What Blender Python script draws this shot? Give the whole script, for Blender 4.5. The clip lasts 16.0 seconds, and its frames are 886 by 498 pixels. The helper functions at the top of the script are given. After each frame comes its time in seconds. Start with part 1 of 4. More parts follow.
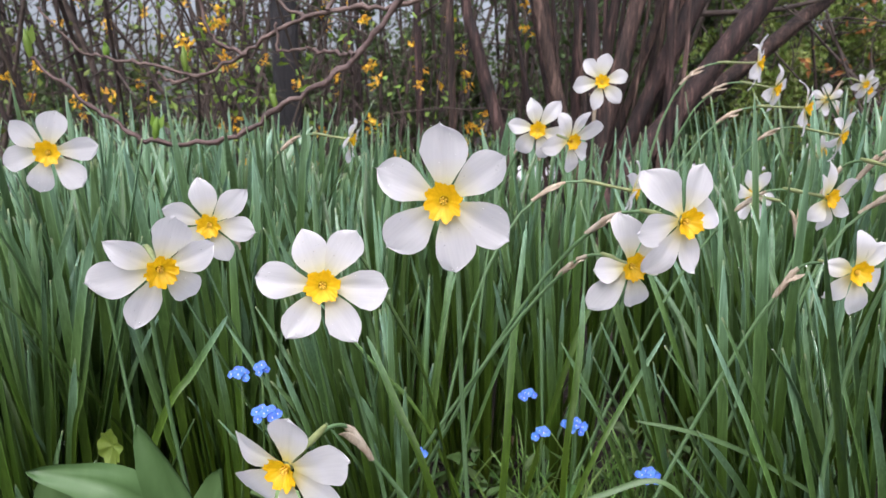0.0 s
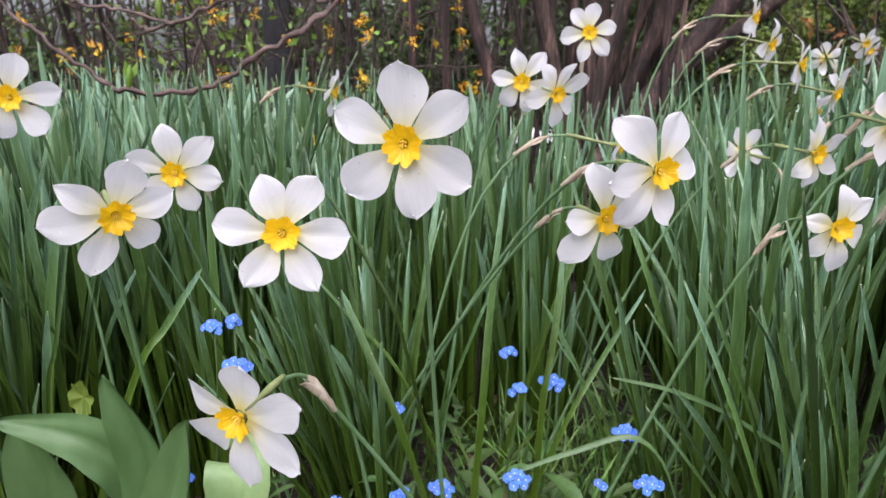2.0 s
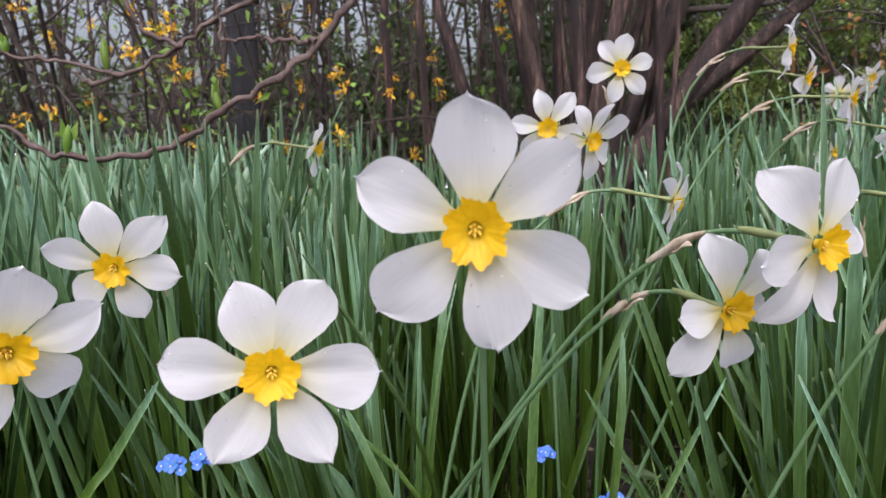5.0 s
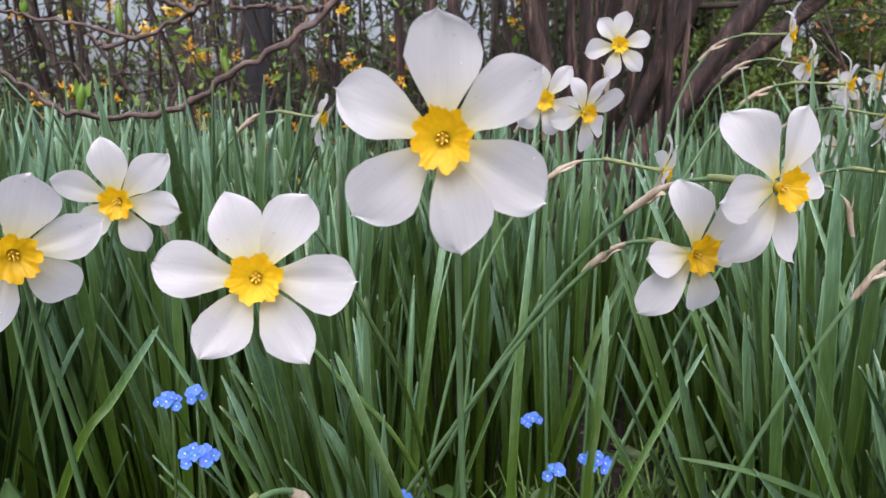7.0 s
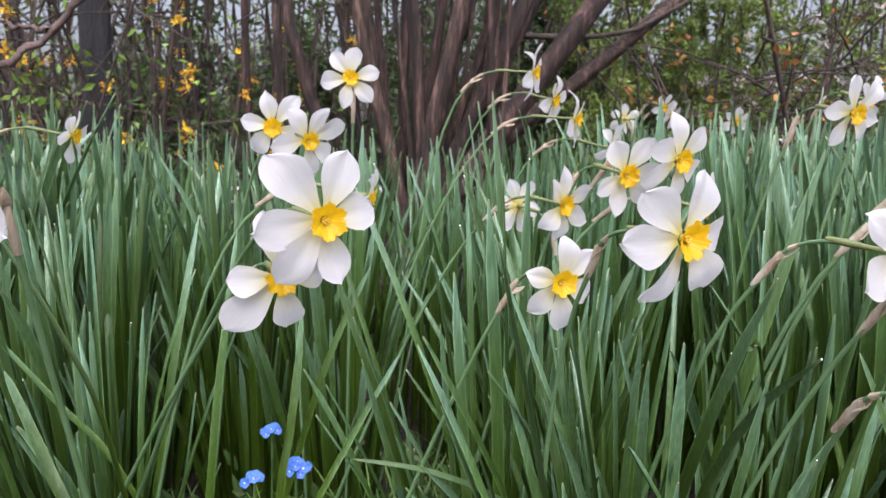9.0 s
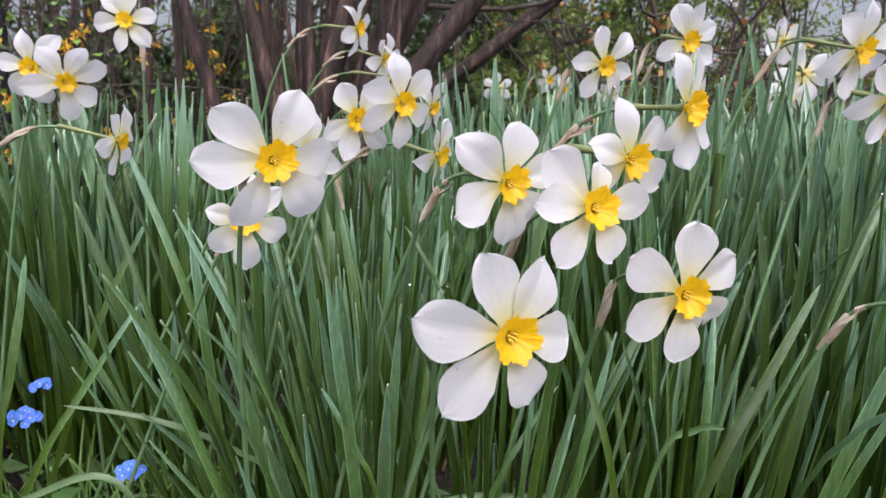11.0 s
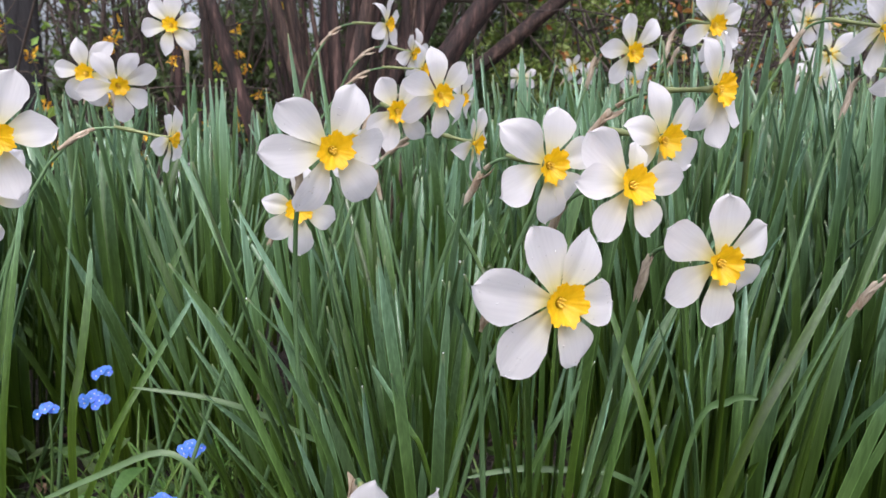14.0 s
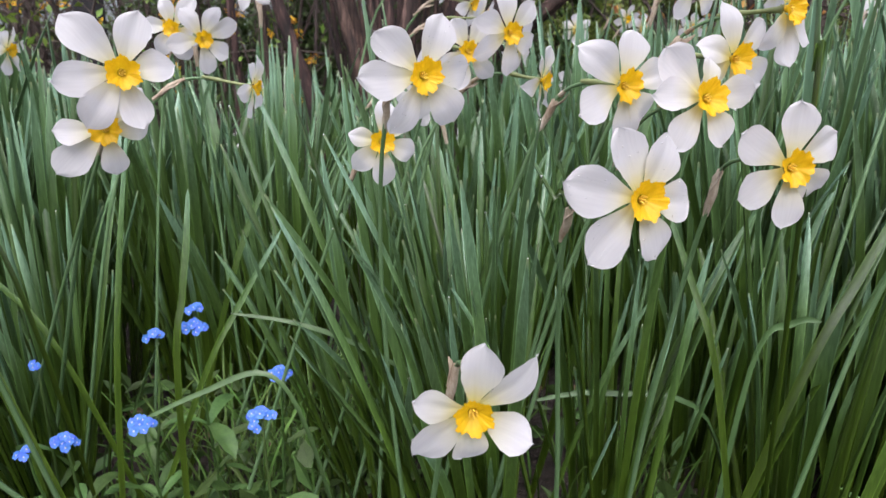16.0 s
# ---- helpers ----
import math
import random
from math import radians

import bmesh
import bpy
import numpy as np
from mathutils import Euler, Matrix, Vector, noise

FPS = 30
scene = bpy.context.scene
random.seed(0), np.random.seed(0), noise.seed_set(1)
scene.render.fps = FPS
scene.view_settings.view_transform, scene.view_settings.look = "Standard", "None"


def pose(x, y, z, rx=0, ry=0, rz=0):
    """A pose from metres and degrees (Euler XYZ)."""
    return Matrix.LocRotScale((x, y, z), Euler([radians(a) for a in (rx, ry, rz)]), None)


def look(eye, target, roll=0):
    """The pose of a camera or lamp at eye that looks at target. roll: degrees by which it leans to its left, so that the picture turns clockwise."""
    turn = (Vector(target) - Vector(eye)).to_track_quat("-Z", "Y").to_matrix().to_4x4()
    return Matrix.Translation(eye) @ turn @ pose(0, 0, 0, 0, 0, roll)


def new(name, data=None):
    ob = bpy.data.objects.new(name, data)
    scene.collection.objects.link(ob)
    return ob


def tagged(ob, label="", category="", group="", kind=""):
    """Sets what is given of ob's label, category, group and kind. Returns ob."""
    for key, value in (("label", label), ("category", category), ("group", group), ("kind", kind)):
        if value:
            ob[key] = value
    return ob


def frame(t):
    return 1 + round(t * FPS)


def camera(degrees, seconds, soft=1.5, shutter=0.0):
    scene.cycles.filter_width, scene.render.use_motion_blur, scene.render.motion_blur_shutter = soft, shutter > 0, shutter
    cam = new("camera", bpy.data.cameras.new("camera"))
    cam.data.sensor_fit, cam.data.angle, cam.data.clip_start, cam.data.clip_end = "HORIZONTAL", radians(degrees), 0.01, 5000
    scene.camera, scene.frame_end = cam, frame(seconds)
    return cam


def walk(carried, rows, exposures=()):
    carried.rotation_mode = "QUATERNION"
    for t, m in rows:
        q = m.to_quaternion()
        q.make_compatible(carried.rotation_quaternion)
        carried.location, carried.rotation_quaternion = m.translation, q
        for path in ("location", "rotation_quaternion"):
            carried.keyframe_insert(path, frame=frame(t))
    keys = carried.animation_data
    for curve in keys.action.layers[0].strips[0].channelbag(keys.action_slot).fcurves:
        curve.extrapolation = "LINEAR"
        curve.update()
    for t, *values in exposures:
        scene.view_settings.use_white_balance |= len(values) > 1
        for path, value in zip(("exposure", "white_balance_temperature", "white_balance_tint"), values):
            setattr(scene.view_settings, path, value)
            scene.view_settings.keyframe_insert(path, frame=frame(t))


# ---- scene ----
cam = camera(69.3, 16.0, soft=1.45)
PATH = [
    (0, (0.03, 0.018, 0.515), (-0.042, 1.975, 0.109), -0.7),
    (0.5, (0.031, 0.018, 0.509), (-0.028, 1.953, 0.005), 0.7),
    (1, (0.049, 0.017, 0.507), (0.003, 1.946, -0.019), -0.8),
    (1.5, (0.04, 0.013, 0.511), (-0.039, 1.941, -0.015), -0.6),
    (2, (0.047, 0.027, 0.505), (-0.019, 1.959, -0.012), -0.1),
    (2.5, (0.028, 0.062, 0.517), (-0.015, 2.011, 0.069), 0.2),
    (3, (0.021, 0.111, 0.518), (0.018, 2.075, 0.138), -0.7),
    (3.5, (0.016, 0.143, 0.509), (0.023, 2.108, 0.136), 0.3),
    (4, (0.017, 0.157, 0.508), (0.035, 2.122, 0.139), -1.1),
    (4.5, (0.012, 0.154, 0.51), (0.031, 2.121, 0.145), -2.1),
    (4.7, (0.01, 0.15, 0.508), (0.03, 2.116, 0.142), -2.3),
    (6.8, (0.009, 0.123, 0.481), (-0.029, 2.087, 0.106), -0.6),
    (7, (0.021, 0.124, 0.48), (0.007, 2.088, 0.106), -0.4),
    (7.5, (0.052, 0.117, 0.479), (0.111, 2.082, 0.114), 0.1),
    (8, (0.087, 0.103, 0.478), (0.204, 2.068, 0.122), 0.4),
    (8.5, (0.132, 0.099, 0.486), (0.348, 2.057, 0.141), 0.7),
    (9, (0.161, 0.081, 0.493), (0.466, 2.029, 0.157), 1.2),
    (9.5, (0.2, 0.072, 0.487), (0.544, 2.013, 0.147), 0.5),
    (10, (0.258, 0.065, 0.479), (0.633, 1.999, 0.134), 2.1),
    (10.2, (0.283, 0.064, 0.474), (0.667, 1.993, 0.11), 2.3),
    (12.3, (0.341, 0.042, 0.467), (0.778, 1.954, 0.076), 2.6),
    (12.5, (0.342, 0.043, 0.465), (0.78, 1.955, 0.075), 2.5),
    (13, (0.338, 0.041, 0.468), (0.772, 1.953, 0.076), 1.7),
    (13.5, (0.324, 0.035, 0.472), (0.712, 1.955, 0.069), 1.2),
    (14, (0.31, 0.035, 0.468), (0.651, 1.963, 0.061), 0.7),
    (14.5, (0.282, 0.027, 0.473), (0.542, 1.966, 0.055), 0.1),
    (15, (0.283, 0.015, 0.468), (0.503, 1.958, 0.047), 0.3),
    (15.5, (0.28, 0.013, 0.458), (0.48, 1.948, -0.005), -0.5),
    (16, (0.285, 0.004, 0.448), (0.484, 1.929, -0.055), -0.9),
]
walk(cam, [(t, look(eye, target, roll)) for t, eye, target, roll in PATH],
     [(0, 0.98, 6180, 17), (2.5, 0.96, 6180, 17), (4.0, 0.80, 6180, 17), (5.0, 0.76, 6180, 17), (7.5, 0.84, 6180, 17), (9.5, 1.04, 6180, 17), (10.0, 0.94, 6180, 17), (12.5, 0.86, 6180, 17), (14.0, 0.88, 6180, 17), (16.0, 0.85, 6180, 17)])

# the lens opening of a small camera, focused on the nearest blossoms
cam.data.dof.use_dof, cam.data.dof.focus_distance, cam.data.dof.aperture_fstop = True, 0.32, 23.0

# ---------------------------------------------------------------- light: a bright overcast spring day
world = bpy.data.worlds.new("overcast_sky")
scene.world = world
world.use_nodes = True
wn, wl = world.node_tree.nodes, world.node_tree.links
sky = wn.new("ShaderNodeTexSky")
sky.sky_type, sky.sun_disc, sky.sun_elevation, sky.sun_rotation = "NISHITA", False, radians(48), radians(175)
sky.air_density, sky.dust_density = 1.0, 4.0
grey = wn.new("ShaderNodeHueSaturation")
grey.inputs["Saturation"].default_value = 0.40
wl.new(sky.outputs[0], grey.inputs["Color"])
# an overcast sky is about three times as bright overhead as at the horizon
wc, wz, wm, wx = wn.new("ShaderNodeTexCoord"), wn.new("ShaderNodeSeparateXYZ"), wn.new("ShaderNodeMapRange"), wn.new("ShaderNodeMix")
wl.new(wc.outputs["Generated"], wz.inputs[0])
wl.new(wz.outputs["Z"], wm.inputs[0])
wm.inputs[3].default_value, wm.inputs[4].default_value = 0.37, 2.0
wx.data_type, wx.blend_type, wx.inputs[0].default_value = "RGBA", "MULTIPLY", 1.0
wl.new(grey.outputs[0], wx.inputs[6])
wl.new(wm.outputs[0], wx.inputs[7])
wl.new(wx.outputs[2], wn["Background"].inputs["Color"])
wn["Background"].inputs["Strength"].default_value = 0.12

sun = new("sun", bpy.data.lights.new("sun", "SUN"))
sun.data.energy, sun.data.angle, sun.data.color = 1.55, radians(70), (1.0, 0.98, 0.97)
sun.matrix_world = look((-1.0, -0.6, 3.9), (0.2, 0.6, 0.3))


# ---------------------------------------------------------------- materials
def shader(name, rough=0.6, through_light=0.0):
    """A principled material, with a share of light passing through thin tissue. Returns material, nodes, links, colour sockets."""
    m = bpy.data.materials.new(name)
    m.use_nodes = True
    n, l = m.node_tree.nodes, m.node_tree.links
    b = n["Principled BSDF"]
    b.inputs["Roughness"].default_value = rough
    colours = [b.inputs["Base Color"]]
    if through_light:
        tr, mix = n.new("ShaderNodeBsdfTranslucent"), n.new("ShaderNodeMixShader")
        mix.inputs[0].default_value = through_light
        l.new(b.outputs[0], mix.inputs[1])
        l.new(tr.outputs[0], mix.inputs[2])
        l.new(mix.outputs[0], n["Material Output"].inputs["Surface"])
        colours.append(tr.inputs["Color"])
    return m, n, l, b, colours


def ramp(n, stops):
    r = n.new("ShaderNodeValToRGB")
    e = r.color_ramp.elements
    while len(e) < len(stops):
        e.new(0.5)
    for el, (p, c) in zip(e, stops):
        el.position, el.color = p, (*c, 1)
    return r


def noise_of(n, l, scale, detail=3.0, stretch=(1, 1, 1), coords="Object"):
    tc, mp, nz = n.new("ShaderNodeTexCoord"), n.new("ShaderNodeMapping"), n.new("ShaderNodeTexNoise")
    mp.inputs["Scale"].default_value = stretch
    l.new(tc.outputs[coords], mp.inputs[0])
    l.new(mp.outputs[0], nz.inputs["Vector"])
    nz.inputs["Scale"].default_value, nz.inputs["Detail"].default_value = scale, detail
    return nz


def mixed(n, l, kind, fac, a, b):
    x = n.new("ShaderNodeMix")
    x.data_type, x.blend_type = "RGBA", kind
    for sock, v in ((x.inputs[0], fac), (x.inputs[6], a), (x.inputs[7], b)):
        if isinstance(v, bpy.types.NodeSocket):
            l.new(v, sock)
        elif isinstance(v, tuple):
            sock.default_value = (*v, 1)
        else:
            sock.default_value = v
    return x.outputs[2]


def bump(n, l, b, height, strength, distance):
    x = n.new("ShaderNodeBump")
    x.inputs["Strength"].default_value, x.inputs["Distance"].default_value = strength, distance
    l.new(height, x.inputs["Height"])
    l.new(x.outputs[0], b.inputs["Normal"])


def plain(name, stops, scale, rough=0.6, through_light=0.0, stretch=(1, 1, 1), relief=0.3, depth=0.001, vary=0.0, fine=8.0):
    """Two scales of noise through a colour ramp, with relief; vary: how far pieces differ from one another."""
    m, n, l, b, colours = shader(name, rough, through_light)
    big = noise_of(n, l, scale, 4, stretch)
    small = noise_of(n, l, scale * fine, 5, stretch)
    both = n.new("ShaderNodeMath")
    both.operation, both.use_clamp = "MULTIPLY_ADD", True
    l.new(small.outputs["Fac"], both.inputs[0])
    both.inputs[1].default_value = 0.5
    sub = n.new("ShaderNodeMath")
    sub.operation = "MULTIPLY_ADD"
    l.new(big.outputs["Fac"], sub.inputs[0])
    sub.inputs[1].default_value, sub.inputs[2].default_value = 1.1, -0.3
    l.new(sub.outputs[0], both.inputs[2])
    r = ramp(n, stops)
    l.new(both.outputs[0], r.inputs[0])
    out = r.outputs[0]
    if vary:
        geo, hs = n.new("ShaderNodeNewGeometry"), n.new("ShaderNodeHueSaturation")
        info = n.new("ShaderNodeObjectInfo")
        add = n.new("ShaderNodeMath")
        add.operation = "ADD"
        l.new(geo.outputs["Random Per Island"], add.inputs[0])
        l.new(info.outputs["Random"], add.inputs[1])
        fr = n.new("ShaderNodeMath")
        fr.operation = "FRACT"
        l.new(add.outputs[0], fr.inputs[0])
        for inp, lo, hi in (("Value", 1 - vary, 1 + vary), ("Hue", 0.5 - vary * 0.06, 0.5 + vary * 0.06)):
            mr = n.new("ShaderNodeMapRange")
            mr.inputs[3].default_value, mr.inputs[4].default_value = lo, hi
            l.new(fr.outputs[0], mr.inputs[0])
            l.new(mr.outputs[0], hs.inputs[inp])
        l.new(out, hs.inputs["Color"])
        out = hs.outputs[0]
    for c in colours:
        l.new(out, c)
    bump(n, l, b, small.outputs["Fac"], relief, depth)
    return m


def petal_material():
    m, n, l, b, colours = shader("white_petal", 0.5, 0.50)
    veins = noise_of(n, l, 900, 3, (1, 0.06, 0.3))
    soft = noise_of(n, l, 70, 3)
    tc, sep = n.new("ShaderNodeTexCoord"), n.new("ShaderNodeSeparateXYZ")
    l.new(tc.outputs["Object"], sep.inputs[0])
    base = n.new("ShaderNodeMapRange")
    base.inputs[1].default_value, base.inputs[2].default_value = 0.004, 0.020
    l.new(sep.outputs["Y"], base.inputs[0])
    along = ramp(n, [(0.0, (0.72, 0.66, 0.22)), (0.5, (0.745, 0.72, 0.61)), (1.0, (0.745, 0.728, 0.750))])
    l.new(base.outputs[0], along.inputs[0])
    vr = ramp(n, [(0.35, (0.955, 0.955, 0.96)), (0.62, (1, 1, 1))])
    l.new(veins.outputs["Fac"], vr.inputs[0])
    sr = ramp(n, [(0.3, (0.95, 0.945, 0.95)), (0.7, (1, 1, 1))])
    l.new(soft.outputs["Fac"], sr.inputs[0])
    c = mixed(n, l, "MULTIPLY", 1.0, along.outputs[0], vr.outputs[0])
    c = mixed(n, l, "MULTIPLY", 1.0, c, sr.outputs[0])
    for s in colours:
        l.new(c, s)
    bump(n, l, b, veins.outputs["Fac"], 0.25, 0.0004)
    return m


def corona_material():
    m, n, l, b, colours = shader("yellow_corona", 0.5, 0.45)
    tc, sep = n.new("ShaderNodeTexCoord"), n.new("ShaderNodeSeparateXYZ")
    l.new(tc.outputs["Object"], sep.inputs[0])
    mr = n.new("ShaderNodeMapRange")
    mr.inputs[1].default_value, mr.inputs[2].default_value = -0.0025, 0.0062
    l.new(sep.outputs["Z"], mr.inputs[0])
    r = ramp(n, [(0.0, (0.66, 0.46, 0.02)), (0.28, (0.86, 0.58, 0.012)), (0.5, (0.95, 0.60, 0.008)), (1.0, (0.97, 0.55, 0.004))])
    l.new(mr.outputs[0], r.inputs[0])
    nz = noise_of(n, l, 420, 3)
    v = ramp(n, [(0.3, (0.88, 0.85, 0.8)), (0.7, (1, 1, 1))])
    l.new(nz.outputs["Fac"], v.inputs[0])
    c = mixed(n, l, "MULTIPLY", 1.0, r.outputs[0], v.outputs[0])
    for s in colours:
        l.new(c, s)
    bump(n, l, b, nz.outputs["Fac"], 0.35, 0.0005)
    return m


def blade_material(name, low, high, vary):
    """Strap leaves: lengthwise ribs, a waxy bloom and a tone of its own for each blade; shade painted in towards the
    foot, glints along the margins.
    """
    m, n, l, b, colours = shader(name, 0.32, 0.11)
    b.inputs["Specular IOR Level"].default_value = 0.5
    b.inputs["Coat Weight"].default_value, b.inputs["Coat Roughness"].default_value = 0.28, 0.20
    ribs = noise_of(n, l, 520, 3, (1, 1, 0.012))
    wide = noise_of(n, l, 22, 3, (1, 1, 0.35))
    r = ramp(n, [(0.3, low), (0.72, high)])
    l.new(wide.outputs["Fac"], r.inputs[0])
    rr = ramp(n, [(0.32, (0.74, 0.77, 0.72)), (0.52, (1.0, 1.0, 1.0)), (0.7, (1.26, 1.24, 1.28))])
    l.new(ribs.outputs["Fac"], rr.inputs[0])
    c = mixed(n, l, "MULTIPLY", 1.0, r.outputs[0], rr.outputs[0])
    geo, info, hs = n.new("ShaderNodeNewGeometry"), n.new("ShaderNodeObjectInfo"), n.new("ShaderNodeHueSaturation")
    add, fr = n.new("ShaderNodeMath"), n.new("ShaderNodeMath")
    add.operation, fr.operation = "ADD", "FRACT"
    l.new(geo.outputs["Random Per Island"], add.inputs[0])
    l.new(info.outputs["Random"], add.inputs[1])
    l.new(add.outputs[0], fr.inputs[0])
    for inp, lo, hi in (("Value", 1 - vary, 1 + vary), ("Hue", 0.485, 0.515), ("Saturation", 1.1, 0.85)):
        mr = n.new("ShaderNodeMapRange")
        mr.inputs[3].default_value, mr.inputs[4].default_value = lo, hi
        l.new(fr.outputs[0], mr.inputs[0])
        l.new(mr.outputs[0], hs.inputs[inp])
    l.new(c, hs.inputs["Color"])
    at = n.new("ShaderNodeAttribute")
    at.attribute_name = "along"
    # yellow foot and blue bloom, plus painted shade below and painted sheen above
    foot_shade = ramp(n, [(0.0, (0.66, 0.60, 0.08)), (0.5, (0.70, 0.74, 0.24)), (0.75, (1.10, 1.13, 0.88)), (0.95, (2.05, 1.98, 3.00))])
    l.new(at.outputs["Fac"], foot_shade.inputs[0])
    body = mixed(n, l, "MULTIPLY", 1.0, hs.outputs[0], foot_shade.outputs[0])
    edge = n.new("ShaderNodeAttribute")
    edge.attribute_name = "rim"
    # edge highlights painted into the colour as a brighter line on each side
    margin_glint = ramp(n, [(0.0, (1.10, 1.10, 1.12)), (0.16, (0.94, 0.94, 0.94)), (0.80, (1.0, 1.0, 1.0)), (0.96, (1.90, 1.85, 2.00))])
    l.new(edge.outputs["Fac"], margin_glint.inputs[0])
    body = mixed(n, l, "MULTIPLY", 1.0, body, margin_glint.outputs[0])
    dry = ramp(n, [(0.982, (0, 0, 0)), (0.999, (0.75, 0.75, 0.75))])
    l.new(at.outputs["Fac"], dry.inputs[0])
    body = mixed(n, l, "MIX", dry.outputs[0], body, (0.32, 0.37, 0.20))
    for s in colours:
        l.new(body, s)
    bump(n, l, b, ribs.outputs["Fac"], 0.5, 0.0006)
    return m


def water_material():
    """Clear drops: light passes straight through, with a bright sky reflection on top."""
    m, n, l, _, _ = shader("dew_water", 0.03)
    clear, gloss, mix = n.new("ShaderNodeBsdfTransparent"), n.new("ShaderNodeBsdfGlossy"), n.new("ShaderNodeMixShader")
    gloss.inputs["Roughness"].default_value = 0.12
    mix.inputs[0].default_value = 0.42
    l.new(clear.outputs[0], mix.inputs[1])
    l.new(gloss.outputs[0], mix.inputs[2])
    l.new(mix.outputs[0], n["Material Output"].inputs["Surface"])
    return m


OPEN_WIDE = "large white daffodil with a frilled yellow cup, fully open"
WATER = water_material()
PETAL, CORONA = petal_material(), corona_material()
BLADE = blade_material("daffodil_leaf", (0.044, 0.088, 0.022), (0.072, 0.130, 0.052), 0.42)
STEM = plain("green_stem", [(0.2, (0.085, 0.165, 0.06)), (0.8, (0.145, 0.24, 0.12))], 40, 0.45, 0.1, (1, 1, 0.2), 0.2, 0.0004)
NECK = plain("neck_green", [(0.2, (0.12, 0.15, 0.05)), (0.8, (0.24, 0.27, 0.11))], 60, 0.45, 0.1, (1, 1, 1), 0.2, 0.0004)
SPATHE = plain("dry_spathe", [(0.15, (0.30, 0.19, 0.12)), (0.5, (0.49, 0.40, 0.30)), (0.85, (0.68, 0.60, 0.49))], 120, 0.7, 0.25, (1, 1, 0.25), 0.6, 0.0008)
ANTHER = plain("anther", [(0.2, (0.70, 0.44, 0.03)), (0.8, (0.88, 0.64, 0.10))], 700, 0.7, 0, (1, 1, 1), 0.5, 0.0003)
BARK = plain("bark", [(0.34, (0.012, 0.006, 0.005)), (0.58, (0.054, 0.029, 0.023)), (0.76, (0.150, 0.088, 0.072)), (0.95, (0.25, 0.17, 0.145))], 60, 0.8, 0, (1, 1, 0.12), 1.0, 0.005, 0.25, 4)
TWIG = plain("twig_bark", [(0.15, (0.020, 0.013, 0.010)), (0.6, (0.062, 0.043, 0.035)), (0.95, (0.14, 0.105, 0.085))], 40, 0.8, 0, (1, 1, 0.5), 0.8, 0.003, 0.25)
SMOOTHBARK = plain("smooth_twig_bark", [(0.15, (0.040, 0.024, 0.020)), (0.6, (0.115, 0.074, 0.062)), (0.95, (0.24, 0.175, 0.15))], 60, 0.7, 0, (1, 1, 1), 0.6, 0.002, 0.15)
DARKBARK = plain("dark_bark", [(0.2, (0.009, 0.009, 0.011)), (0.9, (0.030, 0.028, 0.031))], 12, 0.9, 0, (1, 1, 0.25), 0.9, 0.01)
FOLIAGE = plain("shrub_leaf", [(0.2, (0.032, 0.055, 0.014)), (0.8, (0.085, 0.125, 0.036))], 5, 0.5, 0.35, (1, 1, 1), 0.2, 0.001, 0.45)
LIGHT_FOLIAGE = plain("light_shrub_leaf", [(0.2, (0.100, 0.150, 0.026)), (0.8, (0.250, 0.315, 0.072))], 5, 0.5, 0.35, (1, 1, 1), 0.2, 0.001, 0.45)
FRESH = plain("fresh_leaf", [(0.2, (0.13, 0.24, 0.03)), (0.8, (0.24, 0.36, 0.06))], 20, 0.5, 0.4, (1, 1, 1), 0.2, 0.001, 0.25)
YELLOW = plain("yellow_blossom", [(0.2, (0.70, 0.36, 0.02)), (0.8, (0.85, 0.52, 0.04))], 60, 0.6, 0.3, (1, 1, 1), 0.2, 0.001, 0.3)
RUST = plain("rust_leaf", [(0.2, (0.28, 0.10, 0.03)), (0.8, (0.50, 0.24, 0.07))], 30, 0.6, 0.3, (1, 1, 1), 0.2, 0.001, 0.35)
PINK = plain("pale_blossom", [(0.2, (0.55, 0.45, 0.47)), (0.8, (0.78, 0.70, 0.72))], 30, 0.6, 0.3, (1, 1, 1), 0.2, 0.001, 0.2)
BROAD = plain("broad_leaf", [(0.2, (0.055, 0.108, 0.034)), (0.8, (0.092, 0.165, 0.060))], 16, 0.4, 0.2, (1, 1, 0.3), 0.25, 0.001, 0.1)
PALE = plain("yellowing_leaf", [(0.2, (0.15, 0.25, 0.10)), (0.62, (0.22, 0.32, 0.13)), (0.85, (0.28, 0.22, 0.08))], 30, 0.45, 0.2, (1, 1, 0.5), 0.25, 0.001, 0.1)
HERB = plain("herb_leaf", [(0.2, (0.042, 0.088, 0.020)), (0.8, (0.092, 0.168, 0.042))], 60, 0.55, 0.25, (1, 1, 1), 0.3, 0.001, 0.25)
GRASS = plain("grass_blade", [(0.2, (0.085, 0.17, 0.030)), (0.8, (0.17, 0.29, 0.065))], 40, 0.5, 0.3, (1, 1, 0.2), 0.2, 0.0005, 0.3)
BLUE = plain("blue_petal", [(0.2, (0.040, 0.13, 0.56)), (0.8, (0.105, 0.25, 0.77))], 300, 0.6, 0.2, (1, 1, 1), 0.2, 0.0004, 0.25)
EYE_WHITE = plain("flower_eye", [(0.2, (0.62, 0.55, 0.30)), (0.8, (0.80, 0.74, 0.52))], 900, 0.6)
SOIL = plain("soil", [(0.15, (0.010, 0.007, 0.005)), (0.5, (0.026, 0.018, 0.013)), (0.92, (0.075, 0.055, 0.040))], 9, 0.95, 0, (1, 1, 1), 1.0, 0.02, 0, 9)
